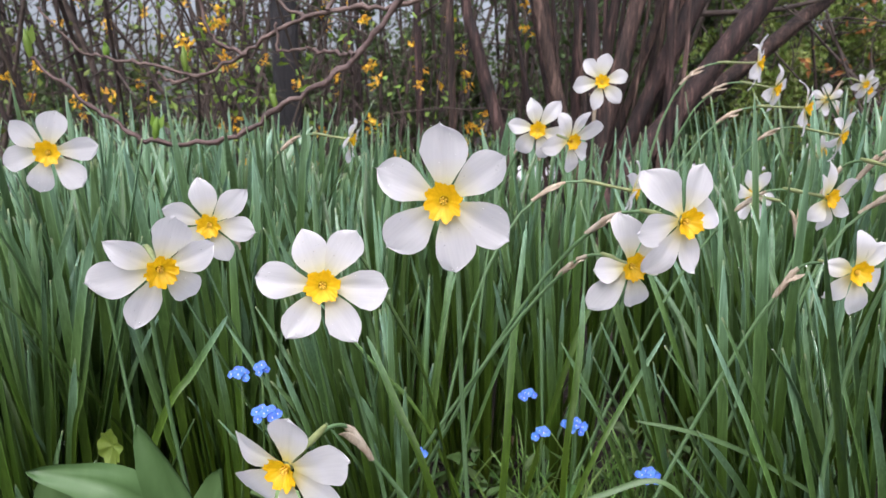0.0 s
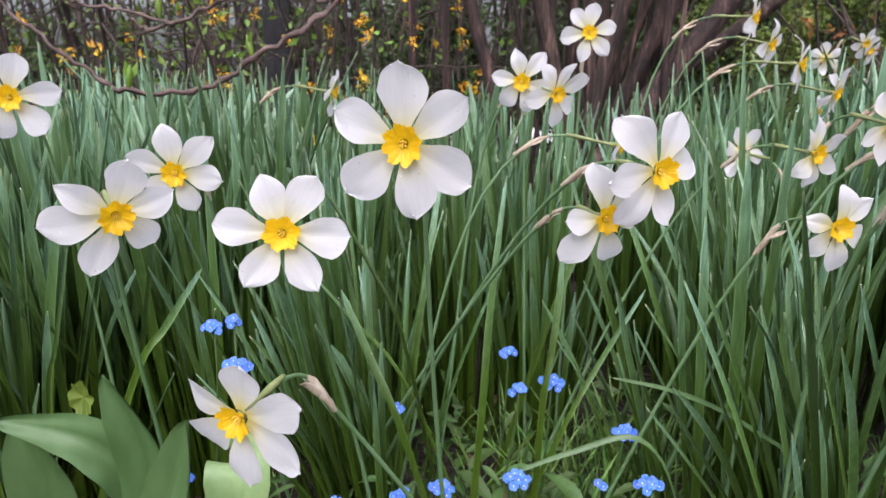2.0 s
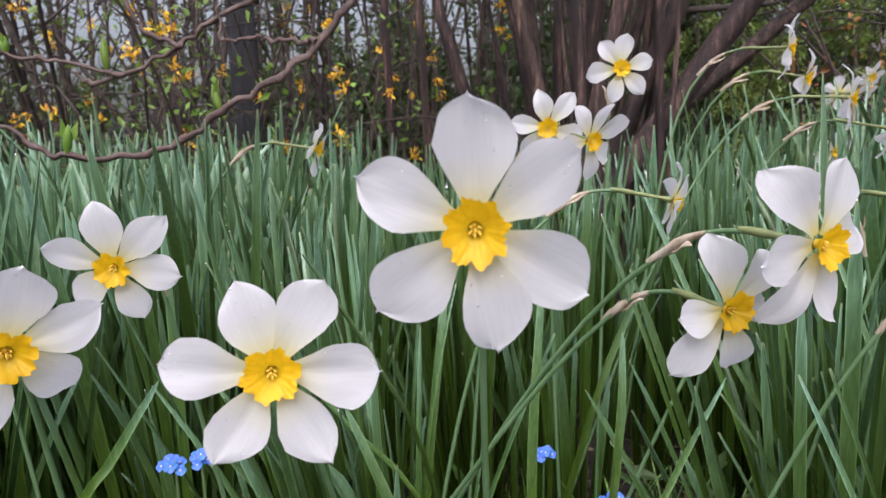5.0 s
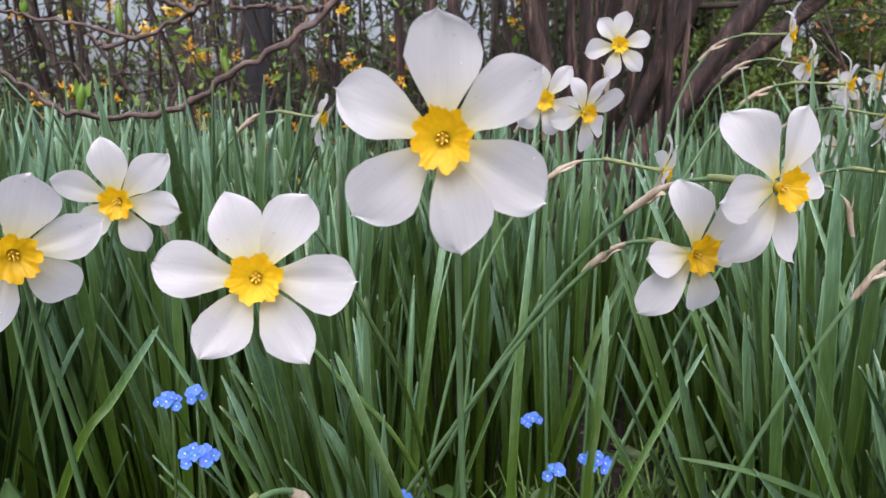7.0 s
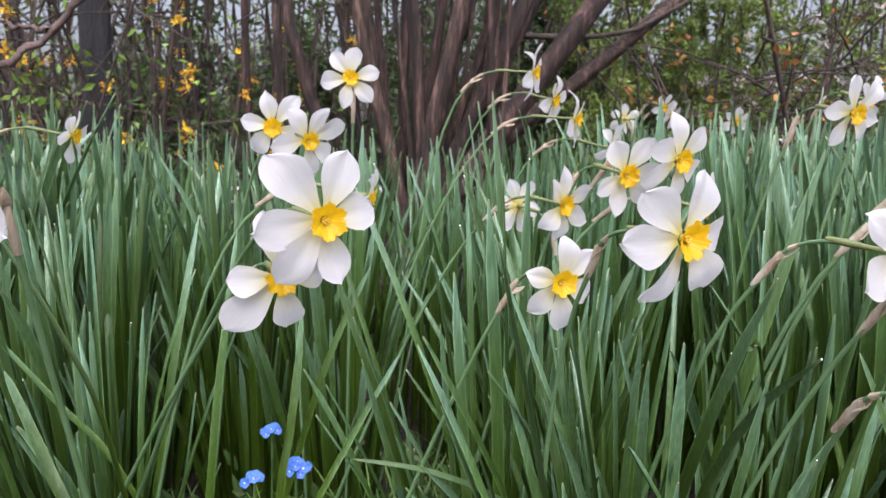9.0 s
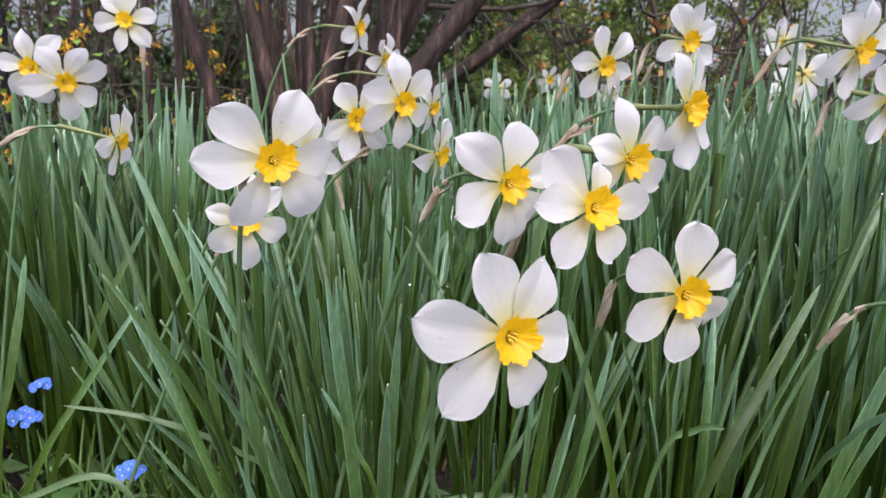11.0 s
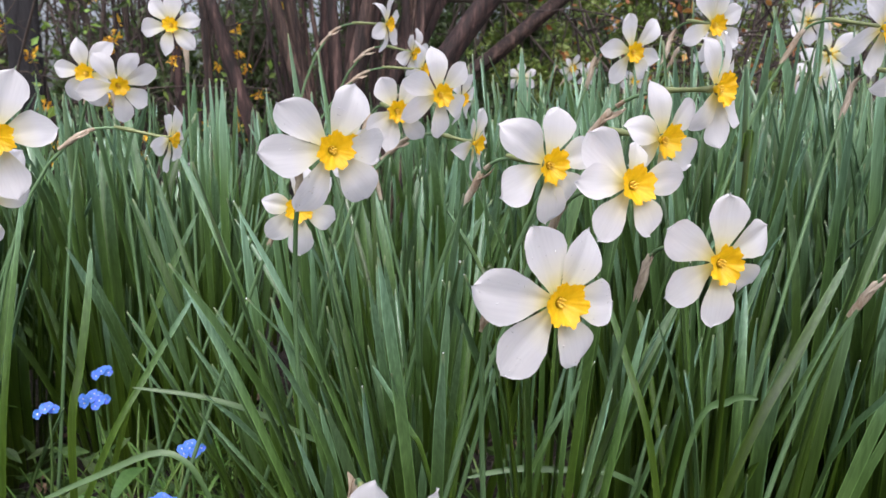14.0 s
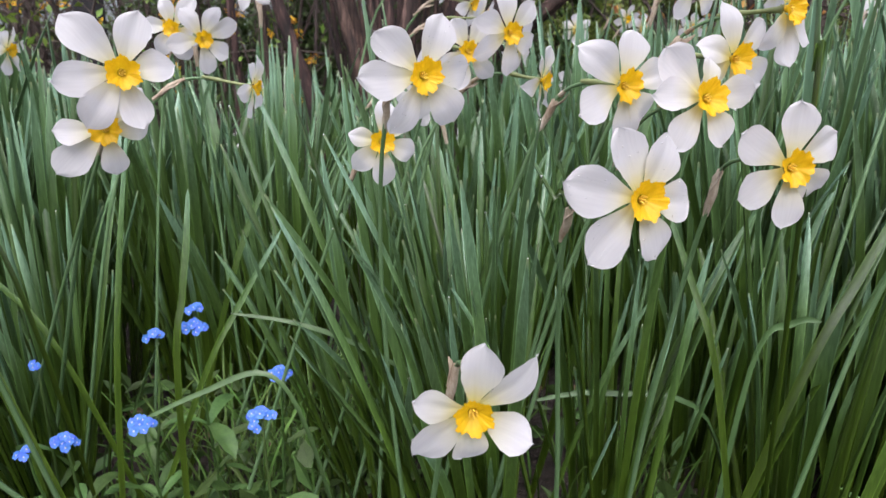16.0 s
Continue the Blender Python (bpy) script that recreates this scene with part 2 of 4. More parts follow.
GRAVEL = plain("pale_gravel", [(0.15, (0.30, 0.28, 0.29)), (0.6, (0.50, 0.48, 0.49)), (0.95, (0.62, 0.60, 0.60))], 10, 0.9, 0, (1, 1, 1), 0.6, 0.01)
LITTER = plain("dead_leaf", [(0.2, (0.10, 0.060, 0.034)), (0.8, (0.25, 0.165, 0.10))], 30, 0.8, 0.1, (1, 1, 1), 0.4, 0.002, 0.35)


# ---------------------------------------------------------------- builders
class Shape:
    """Collects vertices and faces of one mesh."""

    def __init__(self):
        self.v, self.f, self.along, self.rim = [], [], [], []

    def grid(self, rows, closed=False):
        """Faces over rows of points that all have the same count."""
        o, k = len(self.v), len(rows[0])
        for r in rows:
            self.v.extend(tuple(p) for p in r)
        for i in range(len(rows) - 1):
            for j in range(k if closed else k - 1):
                a, b = o + i * k + j, o + i * k + (j + 1) % k
                self.f.append((a, b, b + k, a + k))

    def cap(self, k):
        o = len(self.v) - k
        self.f.append(tuple(range(o, o + k)))

    def tube(self, pts, radii, sides=8, rough=0.0, seed=0.0):
        pts = [Vector(p) for p in pts]
        side, rows = None, []
        for i, p in enumerate(pts):
            d = (pts[min(i + 1, len(pts) - 1)] - pts[max(i - 1, 0)]).normalized()
            if side is None:
                side = d.orthogonal().normalized()
            side = (side - d * side.dot(d)).normalized()
            up = d.cross(side)
            ring = []
            for j in range(sides):
                a = 2 * math.pi * j / sides
                r = radii[i]
                if rough:
                    r *= 1 + rough * noise.noise(Vector((math.cos(a) * 1.3 + seed, math.sin(a) * 1.3, i * 0.45 + seed)))
                    r *= 1 + 0.7 * rough * noise.noise(Vector((math.cos(a) * 3.0, math.sin(a) * 3.0 + seed, i * 0.10)))
                ring.append(p + (side * math.cos(a) + up * math.sin(a)) * r)
            rows.append(ring)
        self.grid(rows, closed=True)
        self.cap(sides)

    def ball(self, c, axis, length, width, seg=6, rings=5):
        c, axis = Vector(c), Vector(axis).normalized()
        pts = [c + axis * length * (i / (rings - 1) - 0.5) for i in range(rings)]
        self.tube(pts, [max(0.08, math.sin(math.pi * (0.06 + 0.88 * i / (rings - 1)))) * width / 2 for i in range(rings)], seg)

    def mesh(self, name, material, smooth=True):
        m = bpy.data.meshes.new(name)
        m.from_pydata(self.v, [], self.f)
        m.materials.append(material)
        if self.along:
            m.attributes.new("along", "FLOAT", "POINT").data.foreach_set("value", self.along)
            m.attributes.new("rim", "FLOAT", "POINT").data.foreach_set("value", self.rim)
        if smooth:
            m.polygons.foreach_set("use_smooth", [True] * len(m.polygons))
        m.update()
        return m


def part(name, shape, material, parent, label="", m=None, smooth=True):
    data = shape.mesh(name, material, smooth) if isinstance(shape, Shape) else shape
    ob = new(name, data)
    ob.parent = parent
    if m is not None:
        ob.matrix_local = m
    if label:
        tagged(ob, label)
    return ob


def thing(name, label, category, at=(0, 0, 0), group="", kind=""):
    ob = new(name)
    ob.empty_display_size = 0.02
    ob.location = at
    return tagged(ob, label, category, group, kind)


def bezier(a, b, c, d, k):
    out = []
    for i in range(k):
        t = i / (k - 1)
        s = 1 - t
        out.append(a * s ** 3 + b * 3 * s * s * t + c * 3 * s * t * t + d * t ** 3)
    return out


def interp(x, xs, ys):
    return float(np.interp(x, xs, ys))


PU = (0.0, 0.06, 0.14, 0.24, 0.34, 0.44, 0.54, 0.63, 0.71, 0.78, 0.84, 0.89, 0.93, 0.96, 0.98, 1.0)
BLUNT = (0.066, 0.076, 0.104, 0.148, 0.198, 0.246, 0.284, 0.304, 0.306, 0.292, 0.262, 0.222, 0.174, 0.118, 0.066, 0.014)
POINTED = (0.072, 0.084, 0.115, 0.170, 0.226, 0.264, 0.280, 0.272, 0.244, 0.208, 0.168, 0.128, 0.092, 0.058, 0.032, 0.012)


def petal_shape(rng, length, span, inner, fold=0.0, broad=1.0, wild=1.0, star=0.0):
    """One tepal in its own frame: y along it, x across it, z towards the viewer; span sets its width."""
    s = Shape()
    wide = (0.49 + 0.5 * broad) * (1 + wild * rng.uniform(-0.09, 0.09)) * (0.94 if inner else 1.03)
    cup, tipcurl, twist = wild * rng.uniform(-0.14, 0.12), wild * rng.uniform(-0.9, 0.5) + fold, wild * rng.uniform(-0.9, 0.9)
    skew, ph, point = wild * rng.uniform(-0.15, 0.15), rng.uniform(0, 9), max(rng.random() ** 3.5, star)
    lop, crease = rng.uniform(-0.18, 0.18), rng.uniform(0.02, 0.24)
    rows = []
    for i, u in enumerate(PU):
        hw = (BLUNT[i] * (1 - point) + POINTED[i] * point) * span * wide
        y = (0.105 + 0.895 * u) * length
        row = []
        for j in range(11):
            v = j / 5 - 1
            edge = 1 + (lop if v > 0 else -lop) * math.sin(3.1 * u) + (0.13 * noise.noise(Vector((3.2 * u + ph, 2.0 if v > 0 else 7.0, ph))) + 0.085 * noise.noise(Vector((10 * u + ph, 3.0 if v > 0 else 8.0, ph)))) * u
            x = v * hw * edge
            z = cup * length * u * u + tipcurl * length * max(0, u - 0.55) ** 2 * 2.4
            z += hw * (0.22 * v * v * (1 - 0.8 * u) - crease * math.exp(-(v * 3.2) ** 2)) * (1 - 0.5 * u)
            z += 0.012 * length * math.sin(13 * u + 2 * ph + (1.3 if v > 0 else 0)) * v * v * u
            z += (0.026 + 0.034 * wild) * length * math.sin(5.0 * u + ph + 2.0 * v) * abs(v) * u + 0.010 * length * noise.noise(Vector((v * 2.5, u * 4, ph))) * u
            yy = y + (0.016 * noise.noise(Vector((v * 3 + ph, u * 3, ph))) + 0.022 * noise.noise(Vector((v * 2.2 - ph, 4.0, ph))) * u * u) * length * u
            yy += 0.035 * length * math.exp(-(4 * v) ** 2) * max(0.0, (u - 0.92) / 0.08) ** 2
            row.append((x + skew * length * u * u, yy, z + (0.0012 * min(1.0, 2.5 * u) if inner else 0.0) - 0.0016 * (1 - u) ** 2 + twist * u * v * hw * 0.8))
        rows.append(row)
    s.grid(rows)
    return s


def corona_shape(rng, radius, depth):
    """The cup: a narrow throat that flares into a wide ruffled brim with lobes and small teeth."""
    s, rows = Shape(), []
    k, ph = 84, [rng.uniform(0, 6.28) for _ in range(6)]
    lobes = rng.choice((6, 7, 8))
    s_throat = (-0.5, -0.22, 0.0)
    for i in range(13):
        u = max(0.0, (i - 2) / 10)
        row = []
        for j in range(k):
            a = 2 * math.pi * j / k
            frill = 0.088 * math.sin(lobes * a + ph[0]) + 0.040 * math.sin(15 * a + ph[1]) + 0.055 * math.sin(27 * a + ph[2]) * (0.6 + 0.4 * math.sin(3 * a + ph[3])) + 0.035 * math.sin(2 * a + ph[4]) + 0.03 * noise.noise(Vector((math.cos(a) * 3 + ph[5], math.sin(a) * 3, 0)))
            pleat = 0.016 * math.sin(12 * a + ph[3]) * math.sin(math.pi * u)
            r = radius * (0.26 + 0.56 * u ** 0.85 + 0.10 * u ** 4 + frill * u ** 2.5 + pleat)
            z = depth * (u ** 0.95 + 0.12 * u ** 3 * math.sin(lobes * a + ph[3]) + 0.07 * u ** 4 * math.sin(15 * a + ph[1]))
            if i < 2:
                r, z = radius * (0.20, 0.225)[i], depth * s_throat[i]
            row.append((r * math.sin(a), r * math.cos(a), z))
        rows.append(row)
    s.grid(rows, closed=True)
    o = len(s.v)
    s.v.append((0, 0, depth * -0.5))
    for j in range(k):
        s.f.append((o, o - 13 * k + j, o - 13 * k + (j + 1) % k))
    return s


def stamen_mesh(length, width):
    s = Shape()
    s.ball((0, 0, 0), (0, 0, 1), length, width)
    return s.mesh("stamen", ANTHER)


FACES = []
STAMENS = (stamen_mesh(0.0036, 0.0012), stamen_mesh(0.0040, 0.0010))


def daffodil(at, yaw, pitch, length, angles, lean=(0.0, 0.0), cup=0.0098, neck=0.034, seed=1, spathe=1, drop=0.03, label="white daffodil with a yellow cup on a green stem", folds=(), broad=0.9, star=0.0):
    """A blossom at a place, facing yaw (0: towards the walk, + to the east) and pitch; six tepals at clock angles; a bent neck and a stem to the soil."""
    rng = random.Random(seed)
    y, p = radians(yaw), radians(pitch)
    n = Vector((math.sin(y) * math.cos(p), -math.cos(y) * math.cos(p), math.sin(p)))
    rx = Vector((0, 0, 1)).cross(n).normalized()
    uy = n.cross(rx)
    c = Vector(at)
    FACES.append(c)
    base = Vector((c.x - n.x * neck + lean[0], c.y - n.y * neck + lean[1], 0))
    root = thing("daffodil", label, "flower", base, "daffodils in the bed")
    # stem: out of the neck, over the bend, down to the soil
    a = c - n * neck
    down = (base - a).normalized()
    slant = (down - n * 0.75 * min(1.0, max(0.0, yaw) / 40 if yaw < 110 else 0.0)).normalized()
    bend = a - n * 0.012 + slant * drop + Vector((0, 0, 0.004))
    curve = bezier(c - n * (neck - 0.014), a - n * 0.012, a - n * 0.018 + slant * drop * 0.35, bend, 9)
    wob = Vector((rng.uniform(-0.02, 0.02), rng.uniform(-0.02, 0.02), 0))
    curve += bezier(bend, bend + slant * 0.1 + wob * 0.3, bend.lerp(base, 0.6) + wob, base, 12)[1:]
    local = [q - base for q in curve]
    st = Shape()
    st.tube(local, [interp(i, (0, 4, 9, 19), (0.0011, 0.0011, 0.0014, 0.0020)) for i in range(len(local))], 8)
    part("stem", st, STEM, root)
    if spathe:
        sp, rows = Shape(), []
        line = [bend + slant * 0.014, bend + slant * 0.007, curve[8], curve[7], curve[6], curve[5], curve[4]]
        for i, q in enumerate(line):
            d = (line[min(i + 1, 6)] - line[max(i - 1, 0)]).normalized()
            s1 = d.orthogonal().normalized()
            s2, w = d.cross(s1), (0.0016, 0.0020, 0.0023, 0.0022, 0.0020, 0.0016, 0.0011)[i]
            rows.append([q - base + (s1 * math.cos(t) + s2 * math.sin(t)) * w * (1 + 0.22 * math.sin(3 * t + 2.1 * i)) for t in [6.283 * j / 10 for j in range(10)]])
        sp.grid(rows, closed=True)
        free = (curve[6] - curve[8]).normalized() + Vector((rng.uniform(-0.4, 0.4), rng.uniform(-0.4, 0.1), rng.uniform(-0.55, 0.05)))
        free.normalize()
        flap = bezier(curve[8], curve[7] + Vector((0, 0, -0.002)), curve[7] + free * 0.006, curve[7] + free * rng.uniform(0.009, 0.016), 8)
        s1 = free.orthogonal().normalized()
        rows = []
        for i, q in enumerate(flap):
            u = i / 7
            w = interp(u, (0, 0.3, 0.6, 0.85, 1.0), (0.0020, 0.0026, 0.0026, 0.0015, 0.0003))
            s2 = free.cross(s1)
            rows.append([q - base + (s1 * math.cos(t) + s2 * math.sin(t) * 0.22) * w + s2 * 0.0012 * math.sin(6 * u) for t in [6.283 * j / 8 for j in range(8)]])
        sp.grid(rows, closed=True)
        part("spathe", sp, SPATHE, root, "dry brown papery spathe")
    frame_m = Matrix((rx, uy, n)).transposed().to_4x4()
    m = Matrix.Translation(c - base) @ frame_m
    nk = Shape()
    nk.tube([(0, 0, z) for z in (-neck - 0.002, -neck + 0.004, -neck + 0.011, -neck + 0.016, -0.013, -0.007, -0.0032)], [0.0012, 0.0018, 0.0020, 0.0014, 0.0013, 0.0017, 0.0026], 10)
    blossom = part("blossom", nk, NECK, root, "green ovary and flower tube", m)
    wild = 0.40 if seed in (1, 2, 4, 5, 9, 15, 16) else 0.62
    dew, dew_rng = Shape(), random.Random(seed + 500)
    span = length if isinstance(length, float) else sum(length) / 6000
    for i, ang in enumerate(angles):
        ln = (length if isinstance(length, float) else length[i] * 0.001) * rng.uniform(0.985, 1.015)
        f = folds[i] if i < len(folds) else 0.0
        pm = Matrix.Rotation(radians(-ang), 4, "Z") @ Matrix.Rotation(radians(wild * rng.uniform(-9, 7)), 4, "X") @ Matrix.Rotation(radians(wild * rng.uniform(-16, 16)), 4, "Y")
        ps = petal_shape(rng, ln, 0.6 * span + 0.4 * ln, i % 2, f, broad, wild, star * rng.uniform(0.6, 1.0))
        part("petal", ps, PETAL, blossom, "", pm)
        if label == OPEN_WIDE or seed in (2, 3, 5, 15):
            for _ in range(dew_rng.randint(4, 12)):
                k = dew_rng.randint(4, 13) * 11 + dew_rng.randint(1, 9)
                q = pm @ (Vector(ps.v[k]).lerp(Vector(ps.v[k + dew_rng.choice((-1, 1))]), dew_rng.random()))
                r = dew_rng.uniform(0.00014, 0.00040)
                dew.tube([q + Vector((0, 0, r * h)) for h in (-0.2, 0.3, 0.75, 0.95)], [r * 1.15, r * 1.05, r * 0.62, r * 0.2], 8)
    if dew.v:
        part("dew", dew, WATER, blossom, "clear dew drops on the petals")
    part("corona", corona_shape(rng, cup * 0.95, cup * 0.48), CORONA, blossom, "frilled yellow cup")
    for i in range(7):
        t = i * 1.047 + rng.uniform(-0.2, 0.2)
        out = 0.0 if i == 6 else 1.0
        q = Vector((math.sin(t) * 0.0012 * out, math.cos(t) * 0.0012 * out, 0.0002 if i < 6 else 0.0008))
        d = Vector((math.sin(t) * 0.35 * out, math.cos(t) * 0.35 * out, 1))
        part("stamen" if i < 6 else "pistil", STAMENS[i == 6], None, blossom, "", Matrix.Translation(q) @ d.to_track_quat("Z", "Y").to_matrix().to_4x4())
    return root


def two_faced(s, rows):
    """The upper and the lower face of a leaf, meeting at crisp edges."""
    k = len(rows)
    s.grid([[r[2], r[1], r[0]] for r in rows])
    s.grid([[r[0], r[3], r[2]] for r in rows])
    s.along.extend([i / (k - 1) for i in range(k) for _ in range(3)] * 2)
    s.rim.extend([1.0, 0.0, 1.0] * (2 * k))


def blade(s, base, az, tilt, length, width, bend, turn, rng, tip=0.0, thick=0.0011):
    """One strap leaf as a thin closed body that rises from base, tilts towards az and bows over."""
    pos = Vector(base)
    k = 11
    rows = []
    wav, ph = rng.uniform(-0.12, 0.12), rng.uniform(0, 6)
    for i in range(k):
        u = i / (k - 1)
        t = tilt + bend * u * u + tip * max(0, u - 0.7) * 3.3
        a = az + wav * math.sin(2.6 * u + ph)
        d = Vector((math.sin(t) * math.cos(a), math.sin(t) * math.sin(a), math.cos(t)))
        if i:
            pos = pos + d * (length / (k - 1))
        out = Vector((math.cos(t) * math.cos(a), math.cos(t) * math.sin(a), -math.sin(t)))
        side = d.cross(out)
        g = turn * (0.35 + u)
        side, out = side * math.cos(g) + out * math.sin(g), out * math.cos(g) - side * math.sin(g)
        w = width * 0.5 * interp(u, (0, 0.25, 0.7, 0.9, 0.97, 1), (0.72, 0.95, 1.0, 0.84, 0.58, 0.16))
        ch = w * 0.48 * (1 - 0.45 * u)
        rows.append([pos - side * w + out * ch, pos, pos + side * w + out * ch, pos - out * thick])
    two_faced(s, rows)
    return pos


def smooth_line(points):
    """A smooth curve through a few points."""
    pts = [Vector(p) for p in points]
    fine = []
    for i in range(len(pts) - 1):
        p0, p1, p2, p3 = pts[max(i - 1, 0)], pts[i], pts[i + 1], pts[min(i + 2, len(pts) - 1)]
        for j in range(6):
            t = j / 6
            fine.append(0.5 * ((2 * p1) + (p2 - p0) * t + (2 * p0 - 5 * p1 + 4 * p2 - p3) * t * t + (3 * p1 - p0 - 3 * p2 + p3) * t ** 3))
    fine.append(pts[-1])
    return fine


def strap_leaf(points, width, seed, material=None):
    """One long leaf along a smooth line from the soil to its tip, its flat side turned to the path."""
    rng = random.Random(seed)
    fine = smooth_line(points)
    k, s, rows = len(fine), Shape(), []
    width *= 0.54
    o = Vector((fine[0].x, fine[0].y, 0))
    g0, g1 = rng.choice((-1, 1)) * rng.uniform(0.3, 0.9), rng.uniform(-0.5, 0.5)
    for i, p in enumerate(fine):
        u = i / (k - 1)
        d = (fine[min(i + 1, k - 1)] - fine[max(i - 1, 0)]).normalized()
        side = d.cross(Vector((0.5, -1, 0.1))).normalized()
        out = side.cross(d)
        g = g0 + g1 * u
        side, out = side * math.cos(g) + out * math.sin(g), out * math.cos(g) - side * math.sin(g)
        w = width * 0.5 * interp(u, (0, 0.25, 0.7, 0.9, 0.97, 1), (0.75, 0.95, 1.0, 0.68, 0.38, 0.06))
        q, ch = p - o, w * 0.42
        rows.append([q - side * w + out * ch, q, q + side * w + out * ch, q - out * 0.0011])
    two_faced(s, rows)
    ob = new("daffodil_leaf", s.mesh("daffodil_leaf", material or BLADE))
    ob.location = o
    return tagged(ob, "single long daffodil leaf arching among the clumps", "leaf", "single daffodil leaves")


# ---------------------------------------------------------------- ground
def ground_height(x, y):
    return 0.016 * noise.noise(Vector((x * 2.3, y * 2.3, 0.4))) + 0.008 * noise.noise(Vector((x * 9, y * 9, 2.0)))


def build_ground():
    s = Shape()
    ticks = [-90, -40, -18, -9, -5, -3] + [-2 + 0.1 * i for i in range(51)] + [4, 6, 10, 20, 45, 90]
    rows = [[(x, y, ground_height(x, y) if abs(x) < 4 and abs(y) < 5 else 0.0) for x in ticks] for y in ticks]
    s.grid(rows)
    tagged(new("ground", s.mesh("ground", SOIL)), "dark crumbly garden soil under the plants", "ground", "", "structure")
    p = Shape()
    p.grid([[(x, 5.0 + 0.10 * math.sin(x * 0.7) + d, 0.012 + 0.006 * math.sin(x * 3)) for x in [-12 + 0.4 * i for i in range(61)]] for d in (0, 0.5, 1.0, 1.5)])
    tagged(new("path", p.mesh("path", GRAVEL)), "pale gravel path beyond the shrubs", "path", "", "structure")


build_ground()


# ---------------------------------------------------------------- shrubs and trees behind the bed
def trunk_line(a, b, sway, rng, k=14):
    a, b = Vector(a), Vector(b)
    d = b - a
    o = d.orthogonal().normalized()
    o2 = d.normalized().cross(o)
    p1, p2, q1 = rng.uniform(0, 6), rng.uniform(0, 6), rng.uniform(0.7, 1.3)
    return [a.lerp(b, i / (k - 1)) + (o * math.sin(4 * q1 * i / (k - 1) + p1) + o2 * math.sin(3 * i / (k - 1) + p2)) * sway for i in range(k)]


def stem_part(parent, name, a, b, r0, r1, sway, rng, material=BARK, sides=10, rough=0.35, k=14, label=""):
    s = Shape()
    pts = trunk_line(a, b, sway, rng, k)
    s.tube(pts, [r0 + (r1 - r0) * i / (k - 1) for i in range(k)], sides, rough, rng.uniform(0, 50))
    return part(name, s, material, parent, label)


def leaf_card(s, p, d, up, length, width):
    """A small pointed leaf, folded along its rib."""
    d, up = d.normalized(), up.normalized()
    side = d.cross(up)
    if side.length < 1e-4:
        side = d.orthogonal()
    side.normalize()
    nrm = side.cross(d)
    o = len(s.v)
    for q in (p, p + d * length * 0.45 + side * width * 0.5 + nrm * width * 0.15, p + d * length, p + d * length * 0.45 - side * width * 0.5 + nrm * width * 0.15, p + d * length * 0.5):
        s.v.append(tuple(q))
    s.f += [(o, o + 1, o + 4), (o + 1, o + 2, o + 4), (o + 2, o + 3, o + 4), (o + 3, o, o + 4)]


def rand_dir(rng, up=0.0):
    v = Vector((rng.gauss(0, 1), rng.gauss(0, 1), rng.gauss(0, 1) + up))
    return v.normalized()


